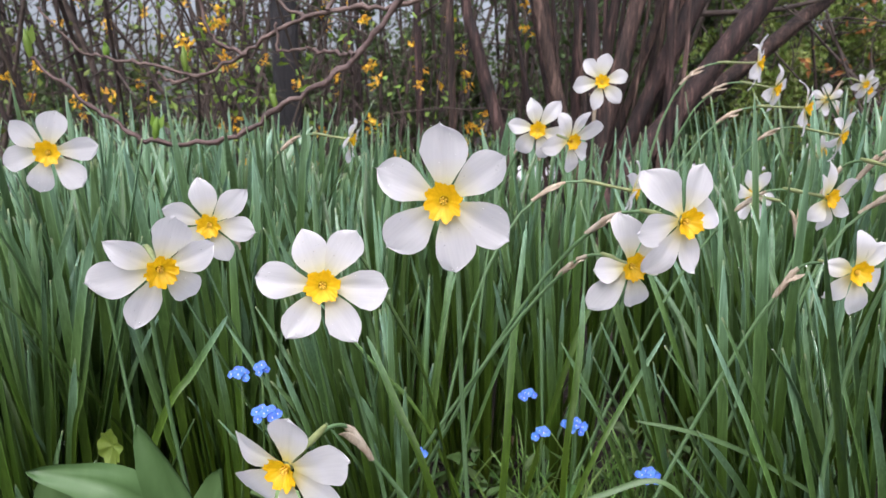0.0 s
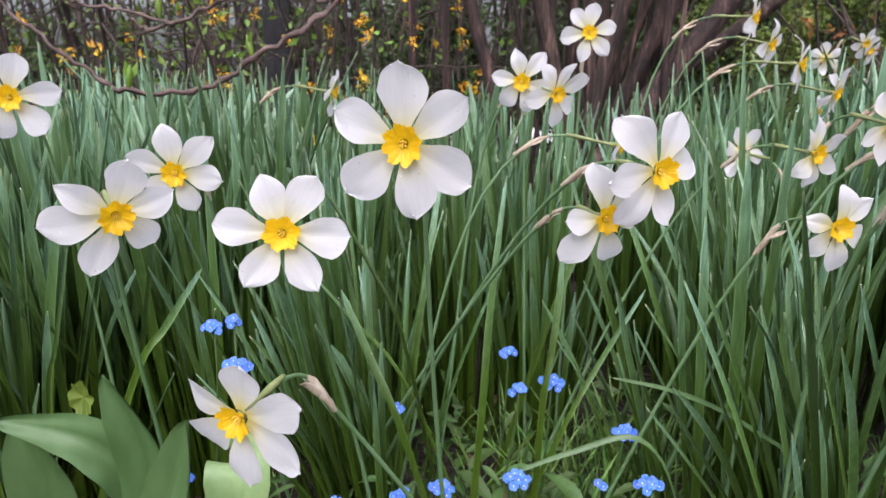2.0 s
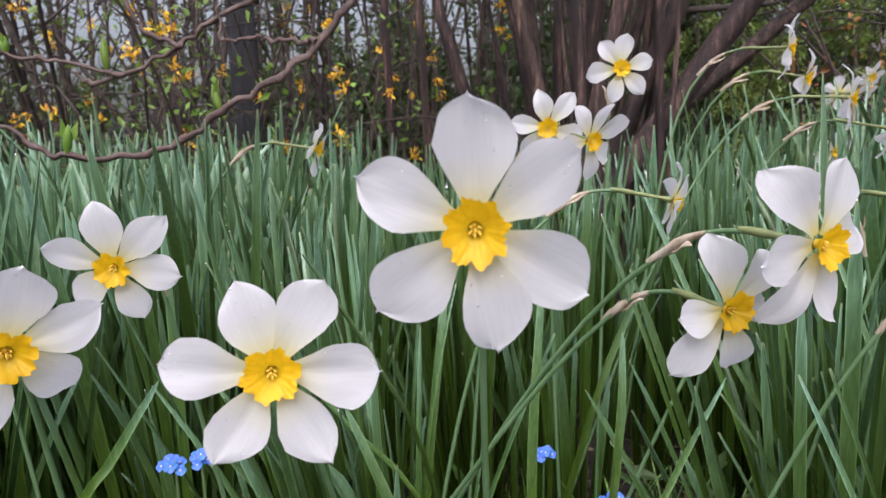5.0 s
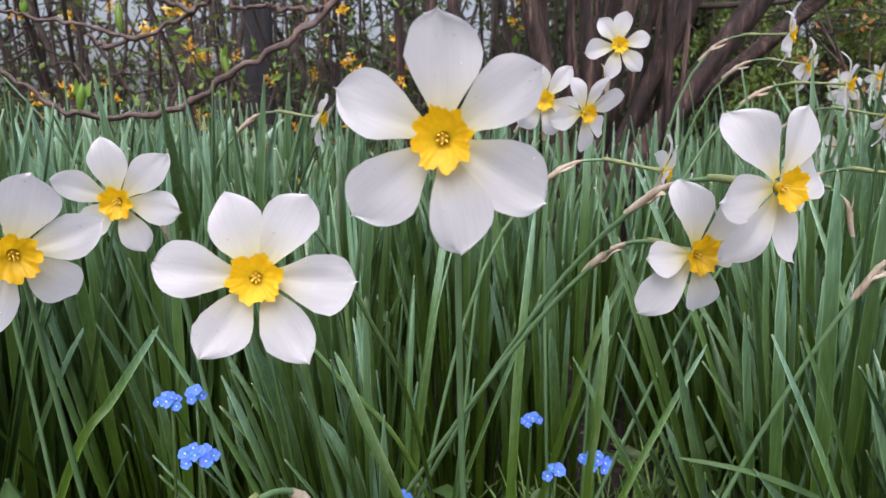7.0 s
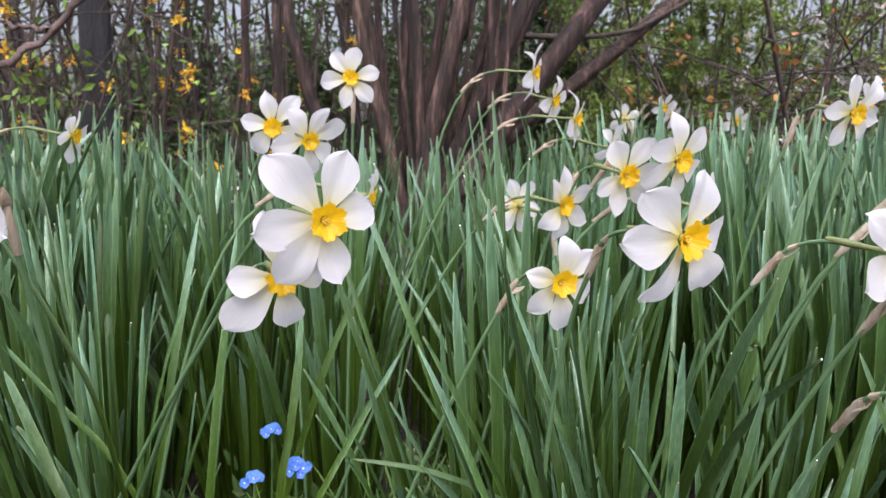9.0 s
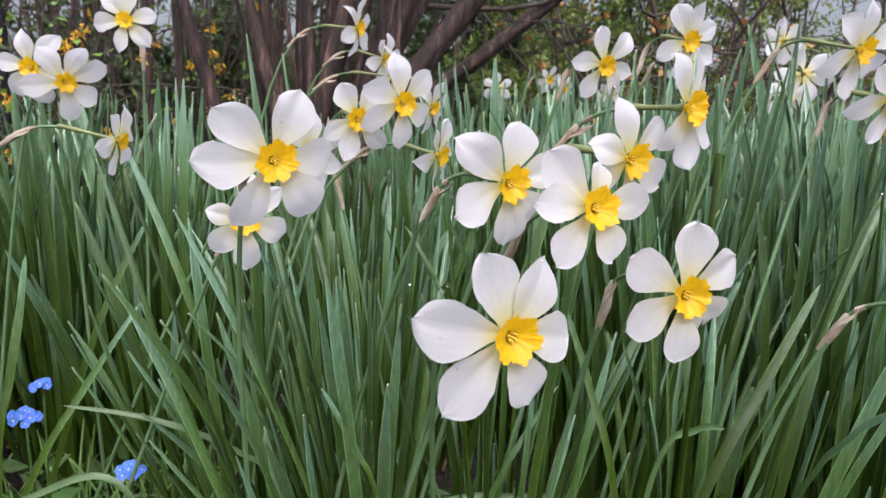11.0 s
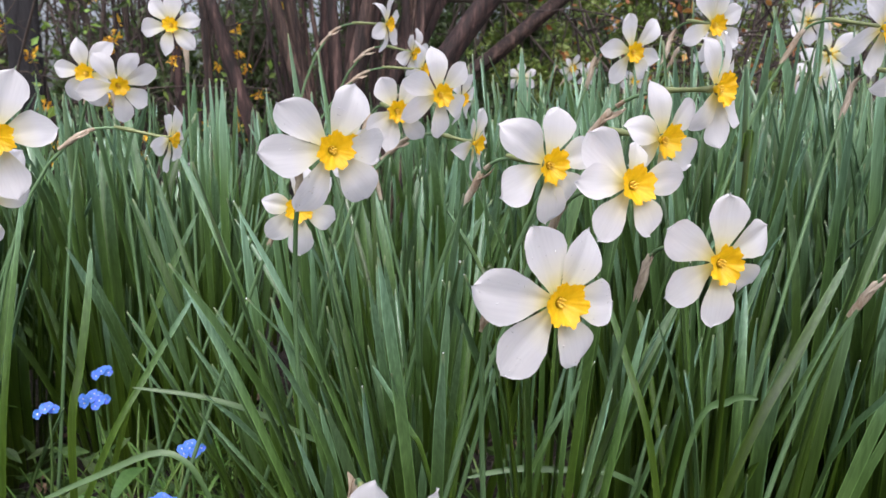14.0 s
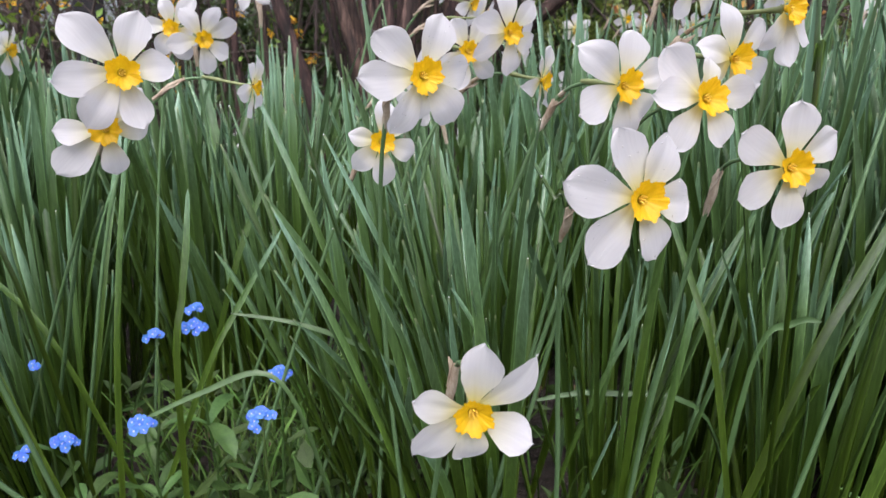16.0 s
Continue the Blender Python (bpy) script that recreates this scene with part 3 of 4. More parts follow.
def build_shrub():
    rng = random.Random(5)
    root = thing("multi_stemmed_shrub", "old brown shrub with many fluted upright stems", "shrub", (0.405, 1.62, 0))
    o = Vector(root.location)
    # x at the height of the leaf tips, x at 0.78 m, depth, radius
    stems = [(0.236, 0.208, -0.08, 0.018), (0.270, 0.250, 0.02, 0.019), (0.298, 0.292, -0.06, 0.022),
             (0.325, 0.334, 0.06, 0.017), (0.352, 0.375, -0.02, 0.017), (0.392, 0.421, -0.09, 0.027), (0.414, 0.467, 0.05, 0.015), (0.468, 0.540, -0.05, 0.030),
             (0.500, 0.580, 0.08, 0.020), (0.440, 0.505, 0.12, 0.016), (0.255, 0.225, 0.12, 0.016)]
    for x0, x1, dy, r in stems:
        x0 += 0.25 * (0.34 - x0)
        x1 += 0.18 * (x1 - 0.34)
        lean = (x1 - x0) / 0.31
        stem_part(root, "trunk", (x0 - 0.50 * lean - o.x, dy * 0.6, -0.03), (x0 + 1.72 * lean - o.x, dy * 1.6, 2.2), r * 0.76, r * 0.46, 0.024, rng, BARK, 18, 0.34, 34)
    stem_part(root, "trunk", (0.10, -0.12, 0.0), (0.07, -0.16, 1.5), 0.010, 0.007, 0.030, rng, BARK, 12, 0.3, 30)
    slim = thing("slender_trunk", "slender dark brown trunk beside the old shrub", "tree", (-0.02, 1.90, 0))
    stem_part(slim, "trunk", (0, 0, -0.03), (-0.05, 0.06, 2.4), 0.013, 0.010, 0.02, rng, BARK, 14, 0.5, 24)
    slim2 = thing("slender_trunk", "slender dark brown trunk beside the old shrub", "tree", (-0.085, 2.02, 0))
    stem_part(slim2, "trunk", (0, 0, -0.03), (-0.10, 0.06, 2.4), 0.011, 0.009, 0.02, rng, BARK, 14, 0.5, 24)
    # leaning limbs
    stem_part(root, "limb", (-0.245, -0.07, 0.0), (0.82, -0.07, 1.50), 0.030, 0.021, 0.008, rng, BARK, 16, 0.35, 24)
    stem_part(root, "limb", (-0.02, 0.14, 0.36), (1.00, 0.18, 1.14), 0.022, 0.015, 0.010, rng, BARK, 16, 0.35, 24)
    br = Shape()
    br.tube([(0.20, 0.13, 0.76), (0.30, 0.13, 0.762), (0.42, 0.13, 0.768), (0.52, 0.13, 0.79), (0.63, 0.13, 0.85), (0.75, 0.13, 0.93)], [0.008, 0.0075, 0.0068, 0.006, 0.0055, 0.005], 7, 0.2, 4)
    part("branch", br, TWIG, root)
    # loose suckers between
    for i in range(18):
        x, y = rng.uniform(-0.12, 0.06), rng.uniform(-0.12, 0.25)
        stem_part(root, "sucker", (x, y, 0), (x * 3.0 + 0.10 + rng.uniform(-0.25, 0.25), y + rng.uniform(-0.1, 0.2), 1.8), rng.uniform(0.004, 0.010), 0.004, 0.025, rng, BARK, 7, 0.3)
    # the single curved pole beside it
    pole = thing("young_trunk", "single slender brown trunk curving up from the soil", "tree", (0.13, 1.66, 0))
    s = Shape()
    pts = smooth_line([(0.060, 0, -0.02), (0.035, 0, 0.25), (-0.007, 0, 0.45), (-0.050, 0, 0.60), (-0.078, 0, 0.70), (-0.100, 0.01, 0.80), (-0.150, 0.02, 1.20), (-0.19, 0.03, 1.7)])
    s.tube(pts, [0.019 - 0.0002 * i for i in range(len(pts))], 12, 0.25, 3)
    part("trunk", s, BARK, pole)
    dark = thing("dark_tree", "dark grey tree trunk behind the yellow shrub", "tree", (-0.54, 2.12, 0))
    stem_part(dark, "trunk", (0, 0, -0.05), (0.02, 0.1, 3.2), 0.043, 0.034, 0.01, rng, DARKBARK, 16, 0.3, 20)


build_shrub()


def arching_twigs(root, rng, count, size, height, length, r):
    """Long thin twigs that arch out of a bush."""
    for _ in range(count):
        p = Vector((rng.uniform(-size[0], size[0]), rng.uniform(-size[1], size[1]), rng.uniform(0.2, 1.0) * height))
        a = rng.uniform(0, 6.283)
        ln = length * rng.uniform(0.5, 1.2)
        d = Vector((math.cos(a), math.sin(a) * 0.5, rng.uniform(-0.1, 0.5)))
        s = Shape()
        pts = bezier(p, p + d * ln * 0.35, p + d * ln * 0.7 + rand_dir(rng) * 0.05, p + d * ln + Vector((0, 0, -0.25 * ln)), 12)
        s.tube([q + rand_dir(rng) * 0.004 for q in pts], [r * (1 - 0.06 * i) for i in range(12)], 5)
        for i in range(2, 11, 2):
            e = pts[i] + rand_dir(rng, 0.3) * ln * rng.uniform(0.08, 0.2)
            s.tube([pts[i], pts[i].lerp(e, 0.5) + rand_dir(rng) * 0.006, e], [r * 0.6, r * 0.45, r * 0.25], 4)
        part("twig", s, TWIG, root)


def thicket(name, label, category, at, size, height, stems, leaves, leaf_material, seed, leaf_size=0.03, thick=0.008, low=0.05, extra=None, lean=0.25, single=True):
    """A bush: thin forking stems, each a part, and a crown of separate small leaves."""
    rng = random.Random(seed)
    root = thing(name, label, category, at)
    st, lf = Shape(), Shape()
    for _ in range(stems):
        x, y = rng.uniform(-size[0], size[0]), rng.uniform(-size[1], size[1])
        h = height * rng.uniform(0.6, 1.1)
        top = Vector((x + rng.gauss(0, lean) * h, y + rng.gauss(0, lean) * h, h))
        pts = trunk_line((x, y, -0.02), top, rng.uniform(0.01, 0.05), rng, 9)
        r = thick * rng.uniform(0.5, 1.5)
        if single:
            st = Shape()
        st.tube(pts, [r * (1 - 0.07 * j) for j in range(9)], 5)
        for j in range(2, 9):
            for _ in range(2):
                d = rand_dir(rng, 0.5)
                ln = rng.uniform(0.1, 0.35) * height * 0.4
                e = pts[j] + d * ln
                mid = pts[j].lerp(e, 0.5) + rand_dir(rng) * ln * 0.12
                st.tube([pts[j], mid, e], [r * 0.4, r * 0.3, r * 0.12], 4)
                for _ in range(leaves):
                    q = pts[j].lerp(e, rng.uniform(0.2, 1.0)) + rand_dir(rng) * leaf_size * 0.9
                    if q.z > low * height:
                        leaf_card(lf, q, rand_dir(rng, 0.2), rand_dir(rng), leaf_size * rng.uniform(0.6, 1.3), leaf_size * rng.uniform(0.35, 0.6))
                if extra and rng.random() < extra[1] and e.z > 0.3 * height:
                    ex = Shape()
                    for _ in range(extra[3]):
                        leaf_card(ex, e + rand_dir(rng) * rng.uniform(0.004, 0.020), rand_dir(rng, -0.2), rand_dir(rng), extra[2] * rng.uniform(0.7, 1.2), extra[2] * 0.45)
                    part("blossom" if extra[0] is not RUST else "leaf_tuft", ex, extra[0], root, "", None, False)
        if single:
            part("stem", st, TWIG, root)
    if not single:
        tagged(part("branchwork", st, TWIG, root), kind="stuff")
    if lf.v:
        tagged(part("foliage", lf, leaf_material, root, "", None, False), kind="stuff")
    return root


# yellow-flowering shrub, then the mixed hedge behind, then the far hedge across the path
gold = thicket("flowering_shrub", "thin twiggy shrub with yellow blossoms and fresh leaves", "shrub", (-0.42, 1.90, 0), (0.55, 0.20), 1.15, 20, 2, FRESH, 11, 0.030, 0.004, 0.22, (YELLOW, 0.28, 0.019, 18), 0.3)
arching_twigs(gold, random.Random(4), 34, (0.6, 0.2), 1.1, 0.7, 0.0028)
thicket("flowering_shrub", "bare twiggy shrub with scattered orange-yellow blossoms", "shrub", (-1.35, 2.4, 0), (0.7, 0.3), 1.5, 22, 2, LIGHT_FOLIAGE, 12, 0.035, 0.008, 0.2, (YELLOW, 0.16, 0.022, 14), 0.25)
for i, (x, y, sx, sy, h, ns, nl, th) in enumerate([
        (-2.4, 3.0, 0.8, 0.35, 2.0, 26, 3, 0.009), (-1.1, 3.1, 0.8, 0.35, 2.0, 40, 3, 0.011), (0.05, 2.45, 0.5, 0.25, 1.9, 30, 10, 0.007),
        (0.3, 3.2, 0.8, 0.4, 2.2, 30, 7, 0.009), (1.35, 2.55, 0.45, 0.3, 1.7, 22, 60, 0.005), (2.2, 2.9, 0.6, 0.4, 2.0, 24, 60, 0.006),
        (3.3, 3.1, 0.8, 0.4, 0.85, 26, 36, 0.008), (-4.0, 3.6, 0.9, 0.5, 2.2, 24, 9, 0.014), (4.8, 3.6, 0.9, 0.5, 2.2, 24, 12, 0.012)]):
    thicket("hedge_bush", "dense leafy bush of thin brown stems" if nl > 10 else "brown bush of thin upright stems with sparse leaves", "bush", (x, y, 0), (sx, sy), h, ns, nl, LIGHT_FOLIAGE if x > 1 or x < -2 else FOLIAGE, 30 + i, 0.026 if nl > 30 else 0.032, th, 0.02, None, 0.14)
for i, (x, y, h) in enumerate([(-0.5, 3.9, 0.85), (0.4, 4.2, 1.1), (1.5, 3.9, 1.5), (2.6, 4.2, 1.1)]):
    thicket("hedge_bush", "dark dense leafy bush before the path", "bush", (x, y, 0), (0.65, 0.35), h, 20, 48, FOLIAGE, 110 + i, 0.048, 0.008, 0.16, None, 0.14, False)
for i, x in enumerate((-7.6, -5.7, -3.8, -1.9, 0.0, 1.9, 3.8, 5.7)):
    thicket("far_hedge_bush", "dark green hedge bush beyond the path", "bush", (x, 7.2 + 0.3 * math.sin(i * 2.1), 0), (1.0, 0.4), 1.05 if x < -1 else 1.45, 18, 18, FOLIAGE, 60 + i, 0.09, 0.02, 0.0, None, 0.12, False)
for i, (x, y) in enumerate([(-7.5, 11.0), (-3.5, 12.0), (0.5, 11.4), (4.4, 12.0)]):
    thicket("far_tree", "hazy tree far beyond the path", "tree", (x, y, 0), (1.3, 0.7), 4.6, 16, 4 if x < -1 else 7, FOLIAGE, 70 + i, 0.14, 0.03, 0.12, None, 0.16, False)
barberry = thicket("barberry_bush", "tangled bush with rusty leaves and bare dark twigs", "bush", (1.62, 1.75, 0), (0.35, 0.25), 0.95, 20, 1, RUST, 81, 0.030, 0.006, 0.1, (RUST, 0.10, 0.03, 4), 0.45)
arching_twigs(barberry, random.Random(6), 90, (0.4, 0.25), 0.72, 0.6, 0.0034)
thicket("blossom_bush", "bush with pale pinkish blossoms", "bush", (1.62, 2.2, 0), (0.4, 0.15), 1.05, 12, 3, FOLIAGE, 82, 0.030, 0.005, 0.1, (PINK, 0.30, 0.026, 7), 0.2)


# ---------------------------------------------------------------- low branch with opening buds
def build_branch():
    rng = random.Random(21)
    root = thing("magnolia_branch", "bare brown branch with opening green buds", "branch", (0.05, 0.72, 0.62))
    o = Vector(root.location)

    def limb(name, pts, r0, r1, parent=root):
        s = Shape()
        pts = [Vector(p) - o for p in pts]
        fine = []
        for i in range(len(pts) - 1):
            p0, p1, p2, p3 = pts[max(i - 1, 0)], pts[i], pts[i + 1], pts[min(i + 2, len(pts) - 1)]
            for j in range(6):
                t = j / 6
                fine.append(0.5 * ((2 * p1) + (p2 - p0) * t + (2 * p0 - 5 * p1 + 4 * p2 - p3) * t * t + (3 * p1 - p0 - 3 * p2 + p3) * t ** 3) + rand_dir(rng) * 0.0023)
        fine.append(pts[-1])
        k = len(fine)
        s.tube(fine, [(r0 + (r1 - r0) * i / (k - 1)) * (1.35 if i % 6 == 0 else 1.0) for i in range(k)], 8, 0.4, rng.uniform(0, 9))
        return part(name, s, SMOOTHBARK, parent)

    limb("branch", BRANCH_MAIN, 0.0033, 0.0015)
    limb("branch", BRANCH_UPPER, 0.0028, 0.0013)
    for pts in BRANCH_TWIGS:
        limb("twig", pts, 0.0023, 0.0012)
    for x, y, z, ln in BRANCH_BUDS:
        b = Shape()
        p = Vector((x, y, z)) - o
        d = Vector((rng.uniform(-0.3, 0.3), rng.uniform(-0.2, 0.2), 1)).normalized()
        b.tube([p, p + d * ln * 0.25, p + d * ln * 0.6, p + d * ln], [0.0016, 0.0035, 0.0036, 0.0006], 7)
        for _ in range(2):
            leaf_card(b, p + d * ln * 0.3, d + rand_dir(rng) * 0.35, rand_dir(rng), ln * 0.9, ln * 0.34)
        part("bud", b, FRESH, root, "fresh green bud")


BRANCH_MAIN = [(0.09, 0.74, 0.78), (0.02, 0.70, 0.69), (-0.038, 0.68, 0.621), (-0.078, 0.68, 0.576), (-0.113, 0.68, 0.550), (-0.162, 0.68, 0.523), (-0.196, 0.68, 0.502), (-0.226, 0.68, 0.493), (-0.290, 0.68, 0.492), (-0.316, 0.68, 0.502), (-0.356, 0.68, 0.531), (-0.382, 0.68, 0.553), (-0.411, 0.68, 0.578)]
BRANCH_UPPER = [(0.06, 0.74, 0.66), (-0.043, 0.73, 0.629), (-0.078, 0.73, 0.628), (-0.114, 0.73, 0.626), (-0.139, 0.73, 0.619), (-0.176, 0.73, 0.603), (-0.207, 0.73, 0.585), (-0.258, 0.73, 0.563), (-0.294, 0.73, 0.568), (-0.33, 0.73, 0.577), (-0.361, 0.73, 0.582), (-0.39, 0.73, 0.591), (-0.428, 0.73, 0.635)]
BRANCH_TWIGS = [[(-0.08, 0.68, 0.577), (-0.095, 0.70, 0.579), (-0.126, 0.72, 0.584), (-0.144, 0.72, 0.587), (-0.168, 0.72, 0.587), (-0.168, 0.72, 0.613)], [(-0.204, 0.72, 0.583), (-0.23, 0.72, 0.591), (-0.243, 0.72, 0.614), (-0.246, 0.72, 0.66), (-0.24, 0.73, 0.72)],
                [(-0.114, 0.73, 0.626), (-0.10, 0.74, 0.66), (-0.11, 0.75, 0.72)], [(-0.258, 0.73, 0.563), (-0.29, 0.735, 0.556), (-0.31, 0.74, 0.566)], [(-0.139, 0.73, 0.619), (-0.17, 0.75, 0.64), (-0.19, 0.76, 0.70)]]
BRANCH_BUDS = [(-0.163, 0.68, 0.525, 0.022), (-0.291, 0.68, 0.495, 0.024), (-0.274, 0.73, 0.566, 0.026), (-0.411, 0.68, 0.578, 0.028), (-0.36, 0.73, 0.583, 0.014)]
build_branch()


# ---------------------------------------------------------------- daffodil leaves, clump by clump
GAPS = [(0.29, 0.80, 0.10), (0.17, 0.66, 0.07), (0.05, 0.56, 0.09), (0.20, 0.52, 0.09), (-0.20, 0.58, 0.06), (0.10, 0.70, 0.08), (0.02, 0.64, 0.06), (0.0, 0.78, 0.07), (0.12, 0.58, 0.07), (0.25, 0.62, 0.06), (0.18, 0.74, 0.06), (0.525, 0.52, 0.055), (0.575, 0.61, 0.05), (0.54, 0.68, 0.07)]


def in_gap(x, y):
    return any((x - a) ** 2 + (y - b) ** 2 < r * r for a, b, r in GAPS)


def front_of_bed(x):
    return interp(x, (-0.5, -0.1, 0.25, 0.36, 0.7), (0.52, 0.60, 0.56, 0.44, 0.42))


WIDER = random.Random(31)


def clump_leaves(rng, x, y, count, height, fan, wide=1.0, spread=0.042, west=0.0):
    """The leaves of one clump: upright in the middle, fanning outwards at its rim."""
    for _ in range(count):
        a = rng.uniform(0, 6.283)
        q = math.sqrt(rng.random())
        az = a + rng.gauss(0, 0.30)
        if math.cos(az) > 0 and rng.random() < west:
            az = math.pi - az
        tilt = max(0.012, fan * q ** 1.4 + rng.gauss(0.0, 0.045))
        if rng.random() < 0.04:
            tilt += rng.uniform(0.1, 0.3)
        length = height * (rng.uniform(0.70, 1.13) if rng.random() < 0.74 else rng.uniform(0.38, 0.70)) * (1 + 0.35 * tilt * tilt)
        yield (x + spread * q * math.cos(a), y + spread * q * math.sin(a), -0.01), az, tilt, length, wide * rng.uniform(0.0042, 0.0080) * WIDER.choice((1, 1, 1, 1, 1, 1, 1, 1.4)), max(0.0, rng.gauss(0.10, 0.15)), rng.uniform(-0.9, 0.9), rng, rng.uniform(0, 0.4) if rng.random() < 0.2 else 0.0


def hides_a_face(s, cx, cy):
    """Whether a leaf of a clump stands close before an open blossom."""
    for x, y, z in s.v[::3]:
        for f in FACES:
            if (x + cx - f.x) ** 2 + (z - f.z) ** 2 < 0.033 ** 2 and f.y - 0.22 < y + cy < f.y + 0.012:
                return True
    return False


def build_bed():
    rng = random.Random(78)
    rest, dew, splay = Shape(), Shape(), random.Random(17)
    y = 0.36
    while y < 1.9:
        step = 0.100 + 0.02 * (y - 0.4)
        x = -1.25 - 0.3 * y + rng.uniform(0, step)
        while x < 1.5 + 0.5 * y:
            cx, cy = x + rng.uniform(-0.4, 0.4) * step, y + rng.uniform(-0.4, 0.4) * step
            x += step
            if cy < front_of_bed(cx) or in_gap(cx, cy) or (abs(cx - 0.35) < 0.26 and cy > 1.40):
                continue
            if cy > 1.15 and rng.random() < 0.25:
                continue
            h = 0.455 + 0.07 * noise.noise(Vector((cx * 4, cy * 4, 0))) + (0.02 if cx > 0.2 else 0.0)
            h *= 0.9 if cy < 0.62 and cx < 0.45 else 1.0
            h += 0.03 if cx > 0.5 else 0.0
            count = rng.randint(34, 42) + (16 if cy < 0.66 else 0) if cy < 1.0 else rng.randint(20, 26)
            if 0.0 < cx < 0.36 and cy < 0.66:
                count = int(count * 0.62)
            h += 0.025 if cx < -0.05 and cy > 0.66 else 0.0
            wide = max(interp(cy, (0.55, 0.75), (1.0, 1.4)), interp(cx, (0.45, 0.6), (1.0, 1.2)))
            fan = 0.13 if cy > 0.66 or cx > 0.45 else 0.30 if cx > 0.22 else 0.22
            if -0.40 < cx < 0.80 and cy < 0.74:
                root = thing("daffodil_leaf_clump", "clump of upright blue-green strap leaves", "leaves", (cx, cy, 0), "leaf clumps in the bed")
                for args in clump_leaves(rng, 0, 0, count if cy > (0.60 if cx > 0.42 else 0.52) else int(count * 0.62), h, fan, wide, 0.030 if cy < 0.60 else 0.042, 0.7 if cx < 0.45 and cy < 0.68 else 0.0):
                    s = Shape()
                    tip = blade(s, *args)
                    if hides_a_face(s, cx, cy):
                        continue
                    if rng.random() < 0.35:
                        r = rng.uniform(0.0005, 0.0010)
                        dew.ball(tip + Vector((cx, cy, -0.2 * r)), (0, 0, 1), 2.1 * r, 2 * r, 8, 6)
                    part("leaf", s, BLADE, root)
            else:
                for args in clump_leaves(rng, cx, cy, count, h, fan, wide):
                    blade(rest, *args)
        y += step
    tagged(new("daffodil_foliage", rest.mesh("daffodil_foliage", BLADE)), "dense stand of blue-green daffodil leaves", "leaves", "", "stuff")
    # clumps at the edge of the bed that splay over the gap
    for cx, cy, az, lean, count, ln in ((0.27, 0.60, 3.0, 0.44, 8, 0.40), (0.36, 0.49, 3.1, 0.32, 8, 0.36), (0.12, 0.82, 4.6, 0.22, 8, 0.42), (0.46, 0.46, 0.1, 0.20, 9, 0.40), (-0.05, 0.59, 3.2, 0.34, 12, 0.44), (0.60, 0.50, 0.2, 0.12, 14, 0.46)):
        root = thing("daffodil_leaf_clump", "clump of splayed blue-green strap leaves leaning over the gap", "leaves", (cx, cy, 0), "leaf clumps in the bed")
        for _ in range(count):
            s, a = Shape(), splay.uniform(0, 6.283)
            blade(s, (0.03 * math.cos(a), 0.02 * math.sin(a), -0.01), az + splay.gauss(0, 0.32), min(0.62, max(0.05, splay.gauss(lean, 0.17))), ln * splay.uniform(0.65, 0.98), splay.uniform(0.0045, 0.0085), splay.uniform(0.0, 0.25), splay.uniform(-0.9, 0.9), splay)
            part("leaf", s, BLADE, root)
    tagged(new("dew", dew.mesh("dew", WATER)), "clear dew drops on the tips of the leaves", "dew", "", "stuff")


# ---------------------------------------------------------------- the blossoms
HEX = (0, 60, 120, 180, 240, 300)
TILTED = "white daffodil with a starry yellow cup, tilted upward"
BENT = "white daffodil facing sideways on a long bent neck"
AWAY = "white daffodil seen from behind, facing away"
daffodil((0.0198, 0.3120, 0.4768), -4, -4, (35.0, 34.9, 35.5, 34.4, 36.0, 35.5), (359, 57, 119, 169, 230, 291), (0.03, 0.14), 0.0100, seed=1, star=0.35, broad=0.98, label=OPEN_WIDE)
daffodil((-0.0441, 0.3353, 0.4302), 13, 7, (30.5, 33.2, 33.6, 34.1, 32.5, 33.4), (342, 34, 93, 149, 214, 277), (0.03, 0.14), 0.0098, seed=2, broad=1.00, label=TILTED)
daffodil((-0.1351, 0.3489, 0.4358), 36, -12, (32.3, 31.3, 28.4, 33.9, 35.2, 30.9), (14, 73, 133, 201, 260, 306), (-0.03, 0.14), 0.0100, seed=3, star=0.5, broad=1.00)
daffodil((-0.1460, 0.4466, 0.4439), 8, -8, (31.8, 35.2, 30.9, 28.7, 25.1, 31.1), (354, 47, 100, 160, 233, 291), (0.04, 0.12), 0.0092, seed=4, star=0.7, broad=0.95)
daffodil((-0.2812, 0.4900, 0.4920), 21, -4, (31.5, 33.4, 33.3, 32.0, 30.9, 31.0), (16, 80, 140, 198, 259, 317), (0.0, 0.08), 0.0100, seed=5, broad=0.97)
daffodil((-0.0515, 0.2757, 0.3611), -18, -6, (30.5, 37.2, 36.3, 34.8, 31.7, 29.3), (15, 71, 116, 175, 235, 290), (0.15, 0.16), 0.0090, seed=6, star=0.3, broad=1.02, label="low white daffodil with a golden cup on a bowed stem")
daffodil((0.1303, 0.3995, 0.4246), 18, -1, (33.4, 31.0, 23.5, 27.0, 36.4, 26.3), (350, 39, 86, 172, 226, 271), (-0.24, 0.22), 0.0096, seed=7, broad=0.94)
daffodil((0.1524, 0.3756, 0.4558), 27, -3, (37.3, 33.1, 27.9, 30.0, 35.1, 34.0), (324, 19, 81, 165, 216, 268), (-0.22, 0.24), 0.0098, seed=8, star=0.25, broad=0.93)
